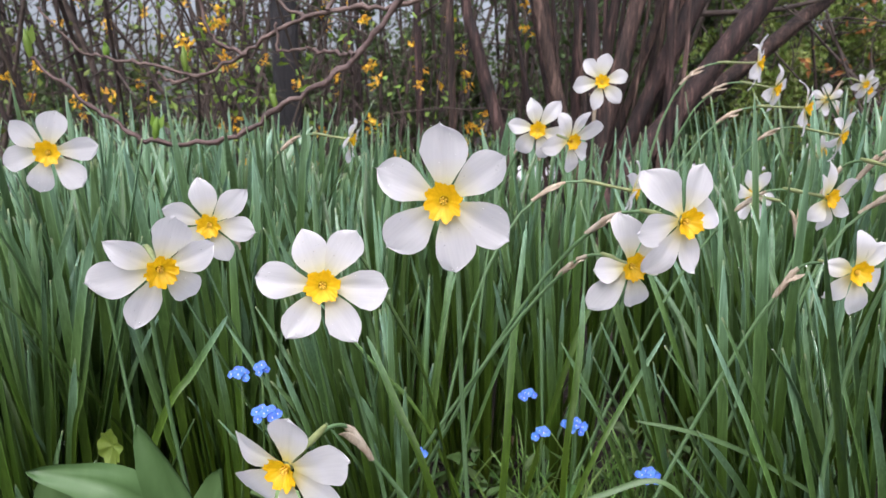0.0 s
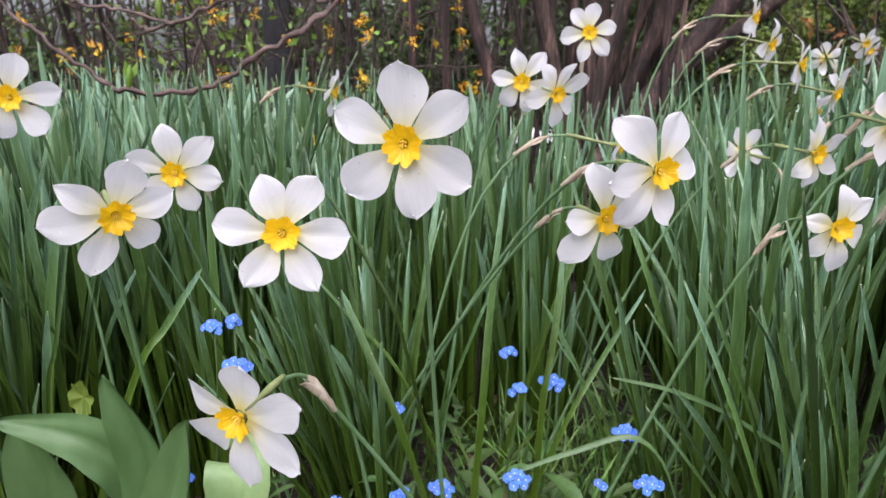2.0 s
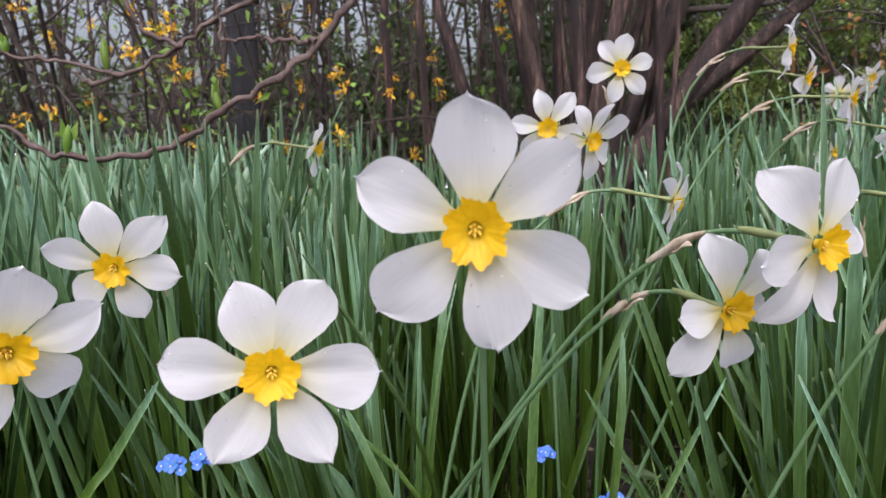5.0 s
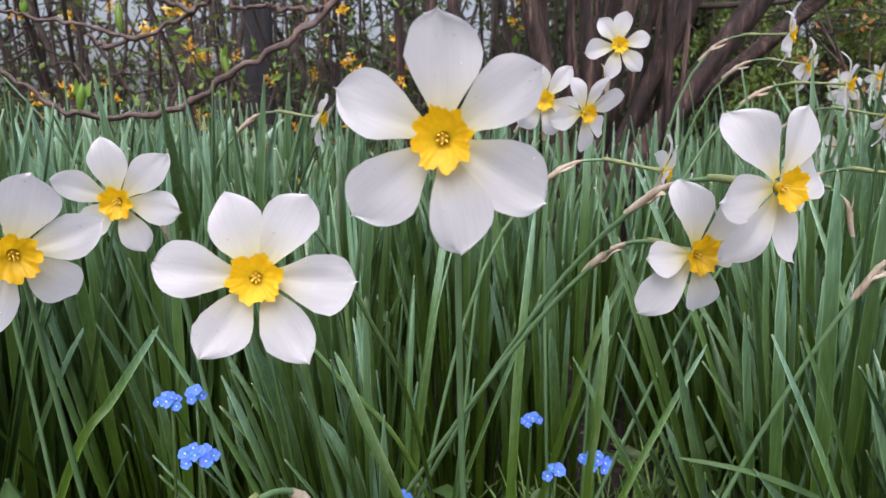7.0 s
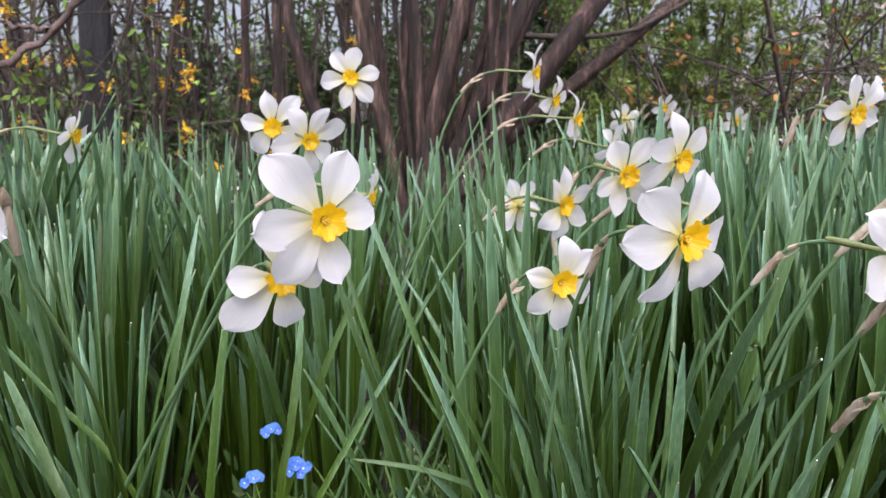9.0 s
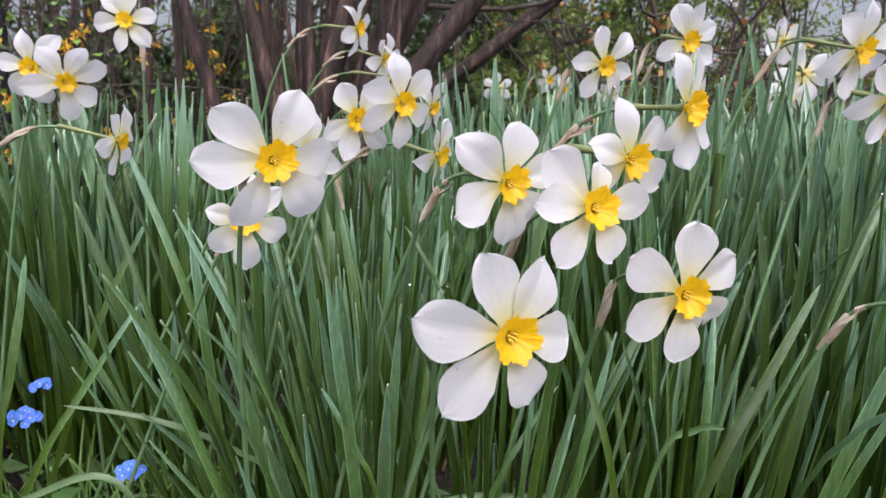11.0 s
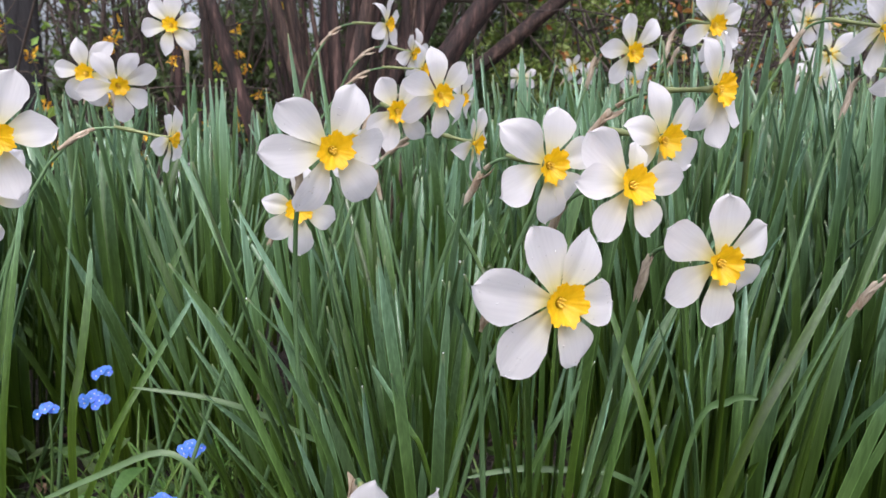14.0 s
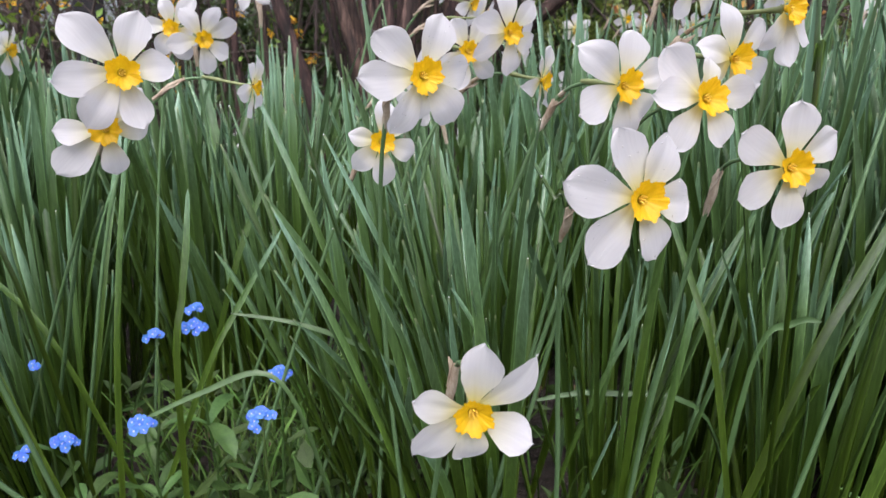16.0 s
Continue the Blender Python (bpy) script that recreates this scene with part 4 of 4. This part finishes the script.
daffodil((0.1680, 0.6922, 0.5472), -4, 0, (27.7, 26.3, 28.7, 29.1, 28.7, 28.2), (9, 76, 141, 197, 259, 322), (-0.01, 0.02), 0.0078, seed=9, star=0.3, broad=0.92, label="tall white daffodil with a small yellow cup")
daffodil((0.1314, 0.6450, 0.4904), 34, -14, (31, 33, 30, 33, 32, 31), (23, 62, 127, 174, 256, 323), (-0.10, 0.02), 0.0090, neck=0.04, seed=10)
daffodil((0.1010, 0.6623, 0.5010), -7, -8, (31, 34, 29, 30, 30, 30), (345, 39, 113, 165, 226, 283), (0.02, 0.02), 0.0090, seed=11)
daffodil((0.2899, 0.4417, 0.4100), 10, 0, (27.5, 27.9, 26.4, 30.7, 26.3, 22.4), (11, 52, 112, 178, 228, 286), (-0.16, 0.06), 0.0092, seed=12, star=0.35, broad=1.00)
daffodil((0.3274, 0.5515, 0.4458), 28, -5, (30, 28, 27, 29, 27, 25), (6, 59, 120, 184, 227, 313), (-0.22, 0.05), 0.0088, neck=0.04, seed=13, star=0.6, broad=1.00)
daffodil((0.3114, 0.3427, 0.4516), 20, -1, (32.6, 28.8, 30.3, 32.8, 33.3, 32.3), (19, 83, 139, 210, 265, 313), (0.01, 0.10), 0.0100, seed=14, star=0.3, broad=1.00, label=OPEN_WIDE)
daffodil((0.3940, 0.2552, 0.3999), 15, 2, (32.0, 30.1, 26.6, 29.0, 34.9, 36.9), (338, 28, 96, 162, 226, 285), (0.02, 0.16), 0.0100, seed=15, broad=1.12, label="large white daffodil with a deep yellow frilled cup")
daffodil((0.4715, 0.2746, 0.4085), 5, -2, (29.3, 28.0, 22.5, 28.5, 29.9, 33.0), (359, 57, 122, 184, 243, 301), (0.0, 0.14), 0.0094, seed=16, broad=1.08)
daffodil((0.4157, 0.3361, 0.4450), 20, -4, (28.1, 27.1, 24.7, 29.2, 32.7, 33.8), (8, 73, 135, 175, 249, 301), (-0.10, 0.10), 0.0096, seed=17, broad=1.10)
daffodil((0.4417, 0.2995, 0.4389), 12, 8, (31.4, 19.9, 24.7, 24.8, 30.0, 27.8), (314, 9, 83, 155, 214, 273), (-0.09, 0.12), 0.0098, seed=18, broad=1.08)
daffodil((0.4741, 0.3345, 0.4575), 22, -6, (29, 26, 26, 26, 22, 24), (349, 43, 117, 175, 238, 287), (-0.12, 0.08), 0.0096, neck=0.04, seed=19, broad=1.08)
daffodil((0.5052, 0.3404, 0.4829), 28, 0, (27, 29, 27, 27, 30, 24), (323, 17, 65, 126, 170, 218), (-0.14, 0.10), 0.0098, neck=0.04, seed=20, broad=1.08)
daffodil((0.5477, 0.5286, 0.5193), 10, -12, (28.9, 30.5, 26.4, 25.7, 29.0, 28.7), (340, 39, 97, 139, 214, 276), (-0.08, 0.03), 0.0086, seed=21)
daffodil((0.3594, 0.5135, 0.4710), 12, -8, (26, 31, 26, 29, 31, 27), (331, 31, 81, 133, 201, 245), (-0.16, 0.03), 0.0092, neck=0.04, seed=22, star=0.4, broad=0.95)
daffodil((0.3876, 0.4924, 0.4827), 22, -9, (32.2, 28.8, 25.4, 32.3, 31.8, 30.4), (347, 41, 117, 173, 240, 290), (-0.14, 0.03), 0.0092, neck=0.04, seed=23, star=0.3)
daffodil((0.3174, 0.2183, 0.3283), -2, -7, (29.3, 32.1, 25.4, 24.1, 30.3, 23.5), (3, 53, 115, 183, 232, 283), (-0.04, 0.12), 0.0086, seed=24, star=0.5, broad=0.86, label="low white daffodil nodding on a short stem")
# facing sideways or away
daffodil((0.1822, 0.6012, 0.4464), 82, -12, 0.0275, (10, 70, 130, 190, 250, 310), (-0.18, 0.0), 0.0080, neck=0.045, seed=25, label="white daffodil seen edge-on, its yellow cup facing sideways")
daffodil((0.3810, 0.8253, 0.5725), 61, -4, 0.0330, (5, 62, 124, 184, 245, 303), (-0.15, 0.0), 0.0098, neck=0.045, seed=26, label=BENT)
daffodil((0.4151, 0.8507, 0.5431), 51, -14, 0.0300, (15, 75, 135, 190, 250, 315), (-0.19, 0.02), 0.0090, neck=0.042, seed=27, label=BENT)
daffodil((0.4157, 0.7735, 0.5186), 57, -4, 0.0310, (0, 60, 118, 178, 240, 300), (-0.26, 0.0), 0.0098, neck=0.050, seed=28, label="white daffodil facing sideways, with a long dry spathe")
daffodil((0.4620, 0.7810, 0.4870), 47, -12, 0.0310, (8, 70, 128, 188, 250, 312), (-0.18, 0.0), 0.0090, neck=0.050, seed=29, label=BENT)
daffodil((0.640, 1.150, 0.445), 0, -8, 0.0300, HEX, (-0.05, 0.0), 0.0090, seed=30)
daffodil((0.4170, 0.5060, 0.4480), 55, -12, 0.0265, (12, 70, 132, 190, 252, 312), (-0.12, 0.0), 0.0085, seed=31)
daffodil((-0.1040, 0.7760, 0.4890), 86, -10, 0.0270, (20, 78, 138, 200, 262, 318), (-0.12, 0.0), 0.0086, neck=0.045, seed=32, label=BENT)
daffodil((0.800, 1.320, 0.566), 18, -22, 0.0280, (10, 70, 132, 188, 250, 310), (-0.14, 0.0), 0.0085, seed=33)
daffodil((0.890, 1.456, 0.558), 24, -14, 0.0310, HEX, (-0.16, 0.0), 0.0090, neck=0.045, seed=34, label=BENT)
daffodil((0.332, 0.698, 0.430), 200, 4, 0.0290, (22, 80, 140, 205, 262, 325), (0.10, -0.04), 0.0085, seed=35, label=AWAY)
daffodil((0.648, 1.166, 0.535), 170, 4, 0.0270, HEX, (0.06, 0.0), 0.0085, seed=36, label=AWAY)
daffodil((0.985, 0.890, 0.606), 175, 2, 0.0330, (10, 72, 130, 192, 250, 312), (0.0, 0.0), 0.0085, seed=37, label=AWAY)
daffodil((0.869, 0.702, 0.541), 130, -10, 0.0310, (25, 85, 145, 205, 262, 322), (-0.10, 0.0), 0.0085, seed=38)
daffodil((0.892, 0.750, 0.519), 120, -10, 0.0300, HEX, (-0.10, 0.0), 0.0085, seed=39)
daffodil((0.700, 0.450, 0.533), 16, -14, 0.0340, (0, 58, 118, 180, 238, 300), (-0.16, 0.0), 0.0104, neck=0.045, seed=40)
daffodil((0.706, 0.424, 0.499), 4, -10, 0.0310, (8, 50, 122, 196, 252, 310), (-0.12, 0.0), 0.0096, seed=41)
daffodil((0.606, 0.262, 0.398), 14, 0, 0.0310, (10, 68, 130, 190, 248, 308), (-0.06, 0.10), 0.0096, seed=42)
daffodil((0.865, 1.172, 0.537), 0, -20, 0.0260, HEX, (0.0, 0.0), 0.0085, seed=43)
daffodil((0.6200, 0.5350, 0.5430), 8, -12, 0.0300, (325, 12, 60, 122, 182, 245), (-0.12, 0.0), 0.0092, seed=44)
daffodil((0.755, 0.750, 0.547), 20, -20, 0.0290, (15, 72, 132, 195, 250, 312), (-0.08, 0.0), 0.0088, seed=45)


# ---------------------------------------------------------------- the leaves round the blossoms
build_bed()

# single leaves that cross the clumps: soil, two points on the way, tip
for i, (w, *pts) in enumerate([
        (0.0115, (-0.33, 0.52, 0), (-0.241, 0.524, 0.244), (-0.209, 0.536, 0.299), (-0.178, 0.547, 0.347)),
        (0.0125, (0.045, 0.52, 0), (0.062, 0.525, 0.203), (0.070, 0.546, 0.308), (0.083, 0.571, 0.425)),
        (0.0090, (0.05, 0.52, 0), (0.128, 0.526, 0.198), (0.164, 0.541, 0.266), (0.203, 0.555, 0.329)),
        (0.0125, (0.06, 0.48, 0), (0.002, 0.476, 0.223), (-0.027, 0.489, 0.293), (-0.049, 0.499, 0.345)),
        (0.0070, (-0.33, 0.51, 0), (-0.314, 0.518, 0.226), (-0.306, 0.530, 0.283), (-0.293, 0.546, 0.364)),
        (0.0085, (0.478, 0.272, 0), (0.483, 0.281, 0.426), (0.485, 0.286, 0.451), (0.487, 0.293, 0.491)),
        (0.0120, (0.49, 0.38, 0), (0.568, 0.381, 0.238), (0.608, 0.387, 0.316), (0.643, 0.392, 0.381)),
        (0.0085, (0.55, 0.38, 0), (0.518, 0.392, 0.235), (0.501, 0.411, 0.311), (0.484, 0.426, 0.365)),
        (0.0080, (0.41, 0.52, 0), (0.345, 0.505, 0.17), (0.276, 0.500, 0.232), (0.220, 0.500, 0.260), (0.165, 0.500, 0.273)),
        (0.0090, (0.25, 0.50, 0), (0.222, 0.486, 0.165), (0.190, 0.496, 0.220), (0.135, 0.497, 0.206), (0.075, 0.496, 0.180)),
        (0.0100, (0.60, 0.47, 0), (0.556, 0.469, 0.167), (0.470, 0.484, 0.190), (0.410, 0.490, 0.184)),
        (0.0100, (0.53, 0.42, 0), (0.555, 0.416, 0.238), (0.584, 0.416, 0.273), (0.604, 0.411, 0.275)),
        (0.0120, (0.08, 0.55, 0), (-0.003, 0.568, 0.221), (-0.064, 0.590, 0.290), (-0.133, 0.613, 0.362)),
        (0.0110, (0.05, 0.51, 0), (0.001, 0.525, 0.272), (-0.034, 0.544, 0.353), (-0.080, 0.564, 0.425)),
        (0.0145, (0.50, 0.40, 0), (0.588, 0.415, 0.175), (0.639, 0.429, 0.251), (0.694, 0.444, 0.332)),
        (0.0110, (0.06, 0.64, 0), (0.124, 0.651, 0.223), (0.153, 0.661, 0.307), (0.185, 0.668, 0.375)),
        (0.0110, (0.42, 0.40, 0), (0.369, 0.405, 0.233), (0.355, 0.416, 0.270), (0.334, 0.428, 0.309)),
        (0.0110, (0.105, 0.515, 0), (0.113, 0.520, 0.218), (0.121, 0.530, 0.279), (0.127, 0.540, 0.325), (0.130, 0.550, 0.366)),
        (0.0080, (0.45, 0.40, 0), (0.415, 0.418, 0.340), (0.403, 0.425, 0.373), (0.384, 0.437, 0.408))]):
    strap_leaf(pts, w, 300 + i, BROAD if i in (8, 9, 10, 11) else BLADE)


# ---------------------------------------------------------------- forget-me-nots
def tiny_flower(seed):
    rng = random.Random(seed)
    s, e = Shape(), Shape()
    for i in range(5):
        a = i * 1.2566 + rng.uniform(-0.1, 0.1)
        rows = []
        for j in range(5):
            u = j / 4
            w = 0.0019 * interp(u, (0, 0.3, 0.7, 1), (0.3, 0.75, 1.0, 0.45))
            rr = 0.0006 + 0.0031 * u
            rows.append([(math.cos(a) * rr - math.sin(a) * v * w, math.sin(a) * rr + math.cos(a) * v * w, 0.0004 * u + 0.0003 * v * v) for v in (-1, -0.5, 0, 0.5, 1)])
        s.grid(rows)
    e.tube([(0, 0, 0.0001), (0, 0, 0.0007), (0, 0, 0.0009)], [0.0006, 0.0005, 0.0002], 8)
    return s.mesh("flower", BLUE), e.mesh("eye", EYE_WHITE)


TINY = [tiny_flower(i) for i in range(4)]


def herb_leaf(rng, length, width):
    s, rows = Shape(), []
    arch = rng.uniform(0.1, 0.5)
    for i in range(8):
        u = i / 7
        w = width * 0.5 * interp(u, (0, 0.2, 0.6, 0.85, 1), (0.25, 0.55, 1, 0.7, 0.04))
        z = length * (0.45 * u - arch * u * u)
        rows.append([(v * w, length * u * 0.9, z + abs(v) * w * 0.35) for v in (-1, -0.5, 0, 0.5, 1)])
    s.grid(rows)
    return s


HERB_LEAVES = [herb_leaf(random.Random(i), random.Random(i).uniform(0.04, 0.06), random.Random(i).uniform(0.012, 0.017)).mesh("leaf", HERB) for i in range(5)]


def forget_me_not(x, y, z, blooms, seed):
    rng = random.Random(seed)
    bx, by = x + rng.uniform(-0.03, 0.03), y + rng.uniform(0.0, 0.05)
    root = thing("forget_me_not", "forget-me-not with a cluster of small blue flowers", "flower", (bx, by, 0), "forget-me-nots in the bed")
    top = Vector((x - bx, y - by, z))
    s = Shape()
    pts = bezier(Vector((0, 0, -0.01)), Vector((0, 0, z * 0.4)), top - Vector((0, 0, z * 0.3)), top, 10)
    s.tube(pts, [0.0018 - 0.00009 * i for i in range(10)], 6)
    part("stem", s, HERB, root)
    for i in range(rng.randint(5, 8)):
        k = rng.randint(1, 5)
        m = Matrix.Translation(pts[k]) @ Matrix.Rotation(rng.uniform(0, 6.28), 4, "Z") @ Matrix.Rotation(rng.uniform(-0.2, 0.5), 4, "X") @ Matrix.Scale(rng.uniform(0.6, 1.1), 4)
        part("leaf", rng.choice(HERB_LEAVES), None, root, "", m)
    for i in range(blooms):
        r = 0.0075 * math.sqrt((i + 0.3) / 6)
        a = i * 2.4
        d = Vector((math.cos(a) * r, math.sin(a) * r * 0.8 - 0.004, 0.007 - r * 0.6 + rng.uniform(-0.002, 0.002)))
        face = (d * 60 + Vector((0, -0.75, 0.55)) + rand_dir(rng) * 0.25).normalized()
        m = Matrix.Translation(top + d) @ face.to_track_quat("Z", "Y").to_matrix().to_4x4() @ Matrix.Scale(rng.uniform(0.85, 1.1), 4)
        fm, em = rng.choice(TINY)
        fl = part("flower", fm, None, root, "", m)
        part("eye", em, None, fl, "pale yellow eye")
    return root


for i, (x, y, z, b) in enumerate([(-0.152, 0.499, 0.311, 7), (-0.13, 0.484, 0.321, 4), (-0.118, 0.454, 0.299, 9), (-0.01, 0.545, 0.215, 3), (0.094, 0.654, 0.224, 8), (0.124, 0.542, 0.247, 11), (0.095, 0.532, 0.243, 5), (0.092, 0.488, 0.187, 12),
                                   (0.192, 0.547, 0.196, 11), (0.190, 0.462, 0.202, 10), (0.030, 0.492, 0.174, 12), (-0.005, 0.50, 0.16, 5), (0.17, 0.53, 0.15, 2), (-0.06, 0.50, 0.15, 3), (-0.19, 0.50, 0.17, 5)]):
    forget_me_not(x, y, z, b, 200 + i)


# ---------------------------------------------------------------- broad tulip leaves, grass tufts, litter
def broad_leaf(rng, points, width, facing, fold, blunt=False):
    """A broad smooth leaf along a curve, hollow along its rib, its face turned to a direction."""
    s, rows = Shape(), []
    fine = smooth_line(points)
    k = len(fine)
    ph = rng.uniform(0, 6)
    for i, p in enumerate(fine):
        u = i / (k - 1)
        d = (fine[min(i + 1, k - 1)] - fine[max(i - 1, 0)]).normalized()
        side = d.cross(Vector(facing)).normalized()
        out = side.cross(d)
        prof = (0.35, 0.6, 0.9, 1.0, 0.97, 0.8, 0.1) if blunt else (0.35, 0.62, 0.95, 1.0, 0.72, 0.30, 0.02)
        w = width * 0.5 * interp(u, (0, 0.2, 0.45, 0.6, 0.8, 0.94, 1), prof)
        rows.append([p + side * v * w + out * (fold * w * v * v * (1 - 0.4 * u) - 0.1 * w * math.exp(-(5 * v) ** 2)) + out * 0.0022 * math.sin(9 * u + 3 * v + ph) * abs(v) for v in (-1, -0.8, -0.6, -0.4, -0.2, 0, 0.2, 0.4, 0.6, 0.8, 1)])
    s.grid(rows)
    s.grid([[q - Vector((0, -0.0012, 0.0004)) for q in reversed(r)] for r in rows])
    return s


def tulip():
    rng = random.Random(3)
    root = thing("tulip_plant", "young tulip plant with broad smooth green leaves", "plant", (-0.17, 0.41, 0))
    o = Vector(root.location)
    for pts, wd, facing, fold, mt in (
            ([(-0.172, 0.410, -0.01), (-0.181, 0.410, 0.165), (-0.178, 0.410, 0.215), (-0.183, 0.405, 0.247), (-0.202, 0.400, 0.269), (-0.225, 0.395, 0.281), (-0.255, 0.385, 0.293)], 0.037, (0.1, -1, 0.45), 0.35, BROAD),
            ([(-0.165, 0.405, -0.01), (-0.171, 0.390, 0.181), (-0.163, 0.390, 0.235), (-0.164, 0.390, 0.270), (-0.171, 0.390, 0.297), (-0.182, 0.392, 0.323)], 0.036, (-0.15, -1, 0.0), 0.35, BROAD),
            ([(-0.160, 0.400, -0.01), (-0.158, 0.380, 0.190), (-0.145, 0.380, 0.239), (-0.134, 0.380, 0.268), (-0.126, 0.382, 0.298)], 0.036, (-0.5, -1, 0.1), 0.45, BROAD),
            ([(-0.140, 0.400, -0.01), (-0.104, 0.385, 0.178), (-0.100, 0.380, 0.228), (-0.098, 0.382, 0.252), (-0.099, 0.392, 0.262), (-0.102, 0.412, 0.256)], 0.042, (0.1, -1, 0.3), 0.15, PALE),
            ([(-0.240, 0.430, -0.01), (-0.256, 0.430, 0.144), (-0.261, 0.430, 0.195), (-0.268, 0.430, 0.234), (-0.277, 0.430, 0.264)], 0.048, (0.1, -1, 0.1), 0.3, BROAD)):
        part("leaf", broad_leaf(rng, [Vector(p) - o for p in pts], wd, facing, fold, mt is PALE), mt, root, "pale yellowing leaf" if mt is PALE else "")
    # one round scalloped leaf on a thin stalk
    herb = thing("columbine_plant", "small plant with a round scalloped light green leaf", "plant", (-0.245, 0.475, 0))
    st = Shape()
    st.tube(bezier(Vector((0, 0, -0.01)), Vector((0, 0, 0.1)), Vector((0.0, 0.0, 0.2)), Vector((0.003, -0.015, 0.254)), 10), [0.0011] * 10, 6)
    part("stem", st, HERB, herb)
    lf = Shape()
    rows = [[(0.003 + 0.0105 * r * (1 + 0.10 * math.sin(9 * a)) * math.sin(a) * 0.85, -0.015 - 0.004 * r * r + 0.0015 * math.sin(5 * a) * r, 0.270 + 0.0150 * r * (1 + 0.08 * math.sin(9 * a)) * math.cos(a)) for a in [6.283 * j / 54 for j in range(54)]] for r in (0.02, 0.3, 0.6, 0.85, 1.0)]
    lf.grid(rows, closed=True)
    part("leaf", lf, FRESH, herb)


tulip()


def ground_cover():
    rng = random.Random(9)
    g = Shape()
    for _ in range(900):
        x, y = rng.uniform(-0.6, 1.0), rng.uniform(0.35, 1.1)
        if not in_gap(x, y) and rng.random() < 0.7:
            continue
        blade(g, (x, y, -0.005), rng.uniform(0, 6.28), rng.uniform(0.05, 0.5), rng.uniform(0.06, 0.16), rng.uniform(0.0018, 0.0032), rng.uniform(0.2, 1.0), rng.uniform(-1, 1), rng, 0.0, 0.0004)
    for x0, y0, count in ((0.235, 0.665, 150), (0.17, 0.63, 70), (0.09, 0.60, 50), (0.53, 0.54, 40)):
        for _ in range(count):
            blade(g, (x0 + rng.gauss(0, 0.035), y0 + rng.gauss(0, 0.030), -0.005), rng.uniform(0, 6.28), rng.uniform(0.03, 0.45), rng.uniform(0.07, 0.19), rng.uniform(0.0016, 0.0034), rng.uniform(0.1, 0.9), rng.uniform(-1, 1), rng, 0.0, 0.0004)
    tagged(new("grass", g.mesh("grass", GRASS)), "thin fresh grass between the plants", "grass", "", "stuff")
    w = Shape()
    # mostly unseen leaves round the camera, added to block low light from the front
    for _ in range(6500):
        x, y = rng.uniform(-1.3, 1.7), rng.uniform(-0.9, 0.42)
        if ((x - 0.2) / 1.3) ** 2 + ((y - 0.05) / 0.8) ** 2 > 0.75 + 0.8 * noise.noise(Vector((x * 3, y * 3, 5.0))) and y < 0.25:
            continue
        leaf_card(w, Vector((x, y, rng.uniform(0.01, 0.26 if y < 0.18 else 0.13))), rand_dir(rng, 0.4), rand_dir(rng, 1.0), rng.uniform(0.025, 0.055), rng.uniform(0.012, 0.022))
    for _ in range(3200):
        x, y = rng.uniform(-0.55, 0.95), rng.uniform(0.30, 0.95)
        if not in_gap(x, y) and y > front_of_bed(x) + 0.05:
            continue
        leaf_card(w, Vector((x, y, rng.uniform(0.01, 0.09))), rand_dir(rng, 0.4), rand_dir(rng, 1.0), rng.uniform(0.018, 0.045), rng.uniform(0.008, 0.018))
    tagged(new("low_herbs", w.mesh("low_herbs", HERB, False)), "low leafy herbs on the dark soil, with an unseen patch added to block light", "plants", "", "stuff")
    d = Shape()
    for _ in range(3500):
        x, y = rng.uniform(-3, 4), rng.uniform(0.4, 4.8)
        leaf_card(d, Vector((x, y, ground_height(x, y) + 0.006)), Vector((rng.gauss(0, 1), rng.gauss(0, 1), rng.gauss(0, 0.25))), Vector((rng.gauss(0, 0.3), rng.gauss(0, 0.3), 1)), rng.uniform(0.015, 0.045), rng.uniform(0.01, 0.025))
    tagged(new("leaf_litter", d.mesh("leaf_litter", LITTER, False)), "brown dead leaves scattered on the soil", "leaf litter", "", "stuff")
    h = Shape()
    for _ in range(2600):
        x, y = rng.uniform(-3, 4), rng.uniform(1.2, 4.8)
        leaf_card(h, Vector((x, y, rng.uniform(0.02, 0.14))), rand_dir(rng, 0.3), rand_dir(rng, 1.0), rng.uniform(0.02, 0.05), rng.uniform(0.012, 0.03))
    tagged(new("ground_cover", h.mesh("ground_cover", HERB, False)), "low green ground cover under the shrubs", "plants", "", "stuff")


ground_cover()
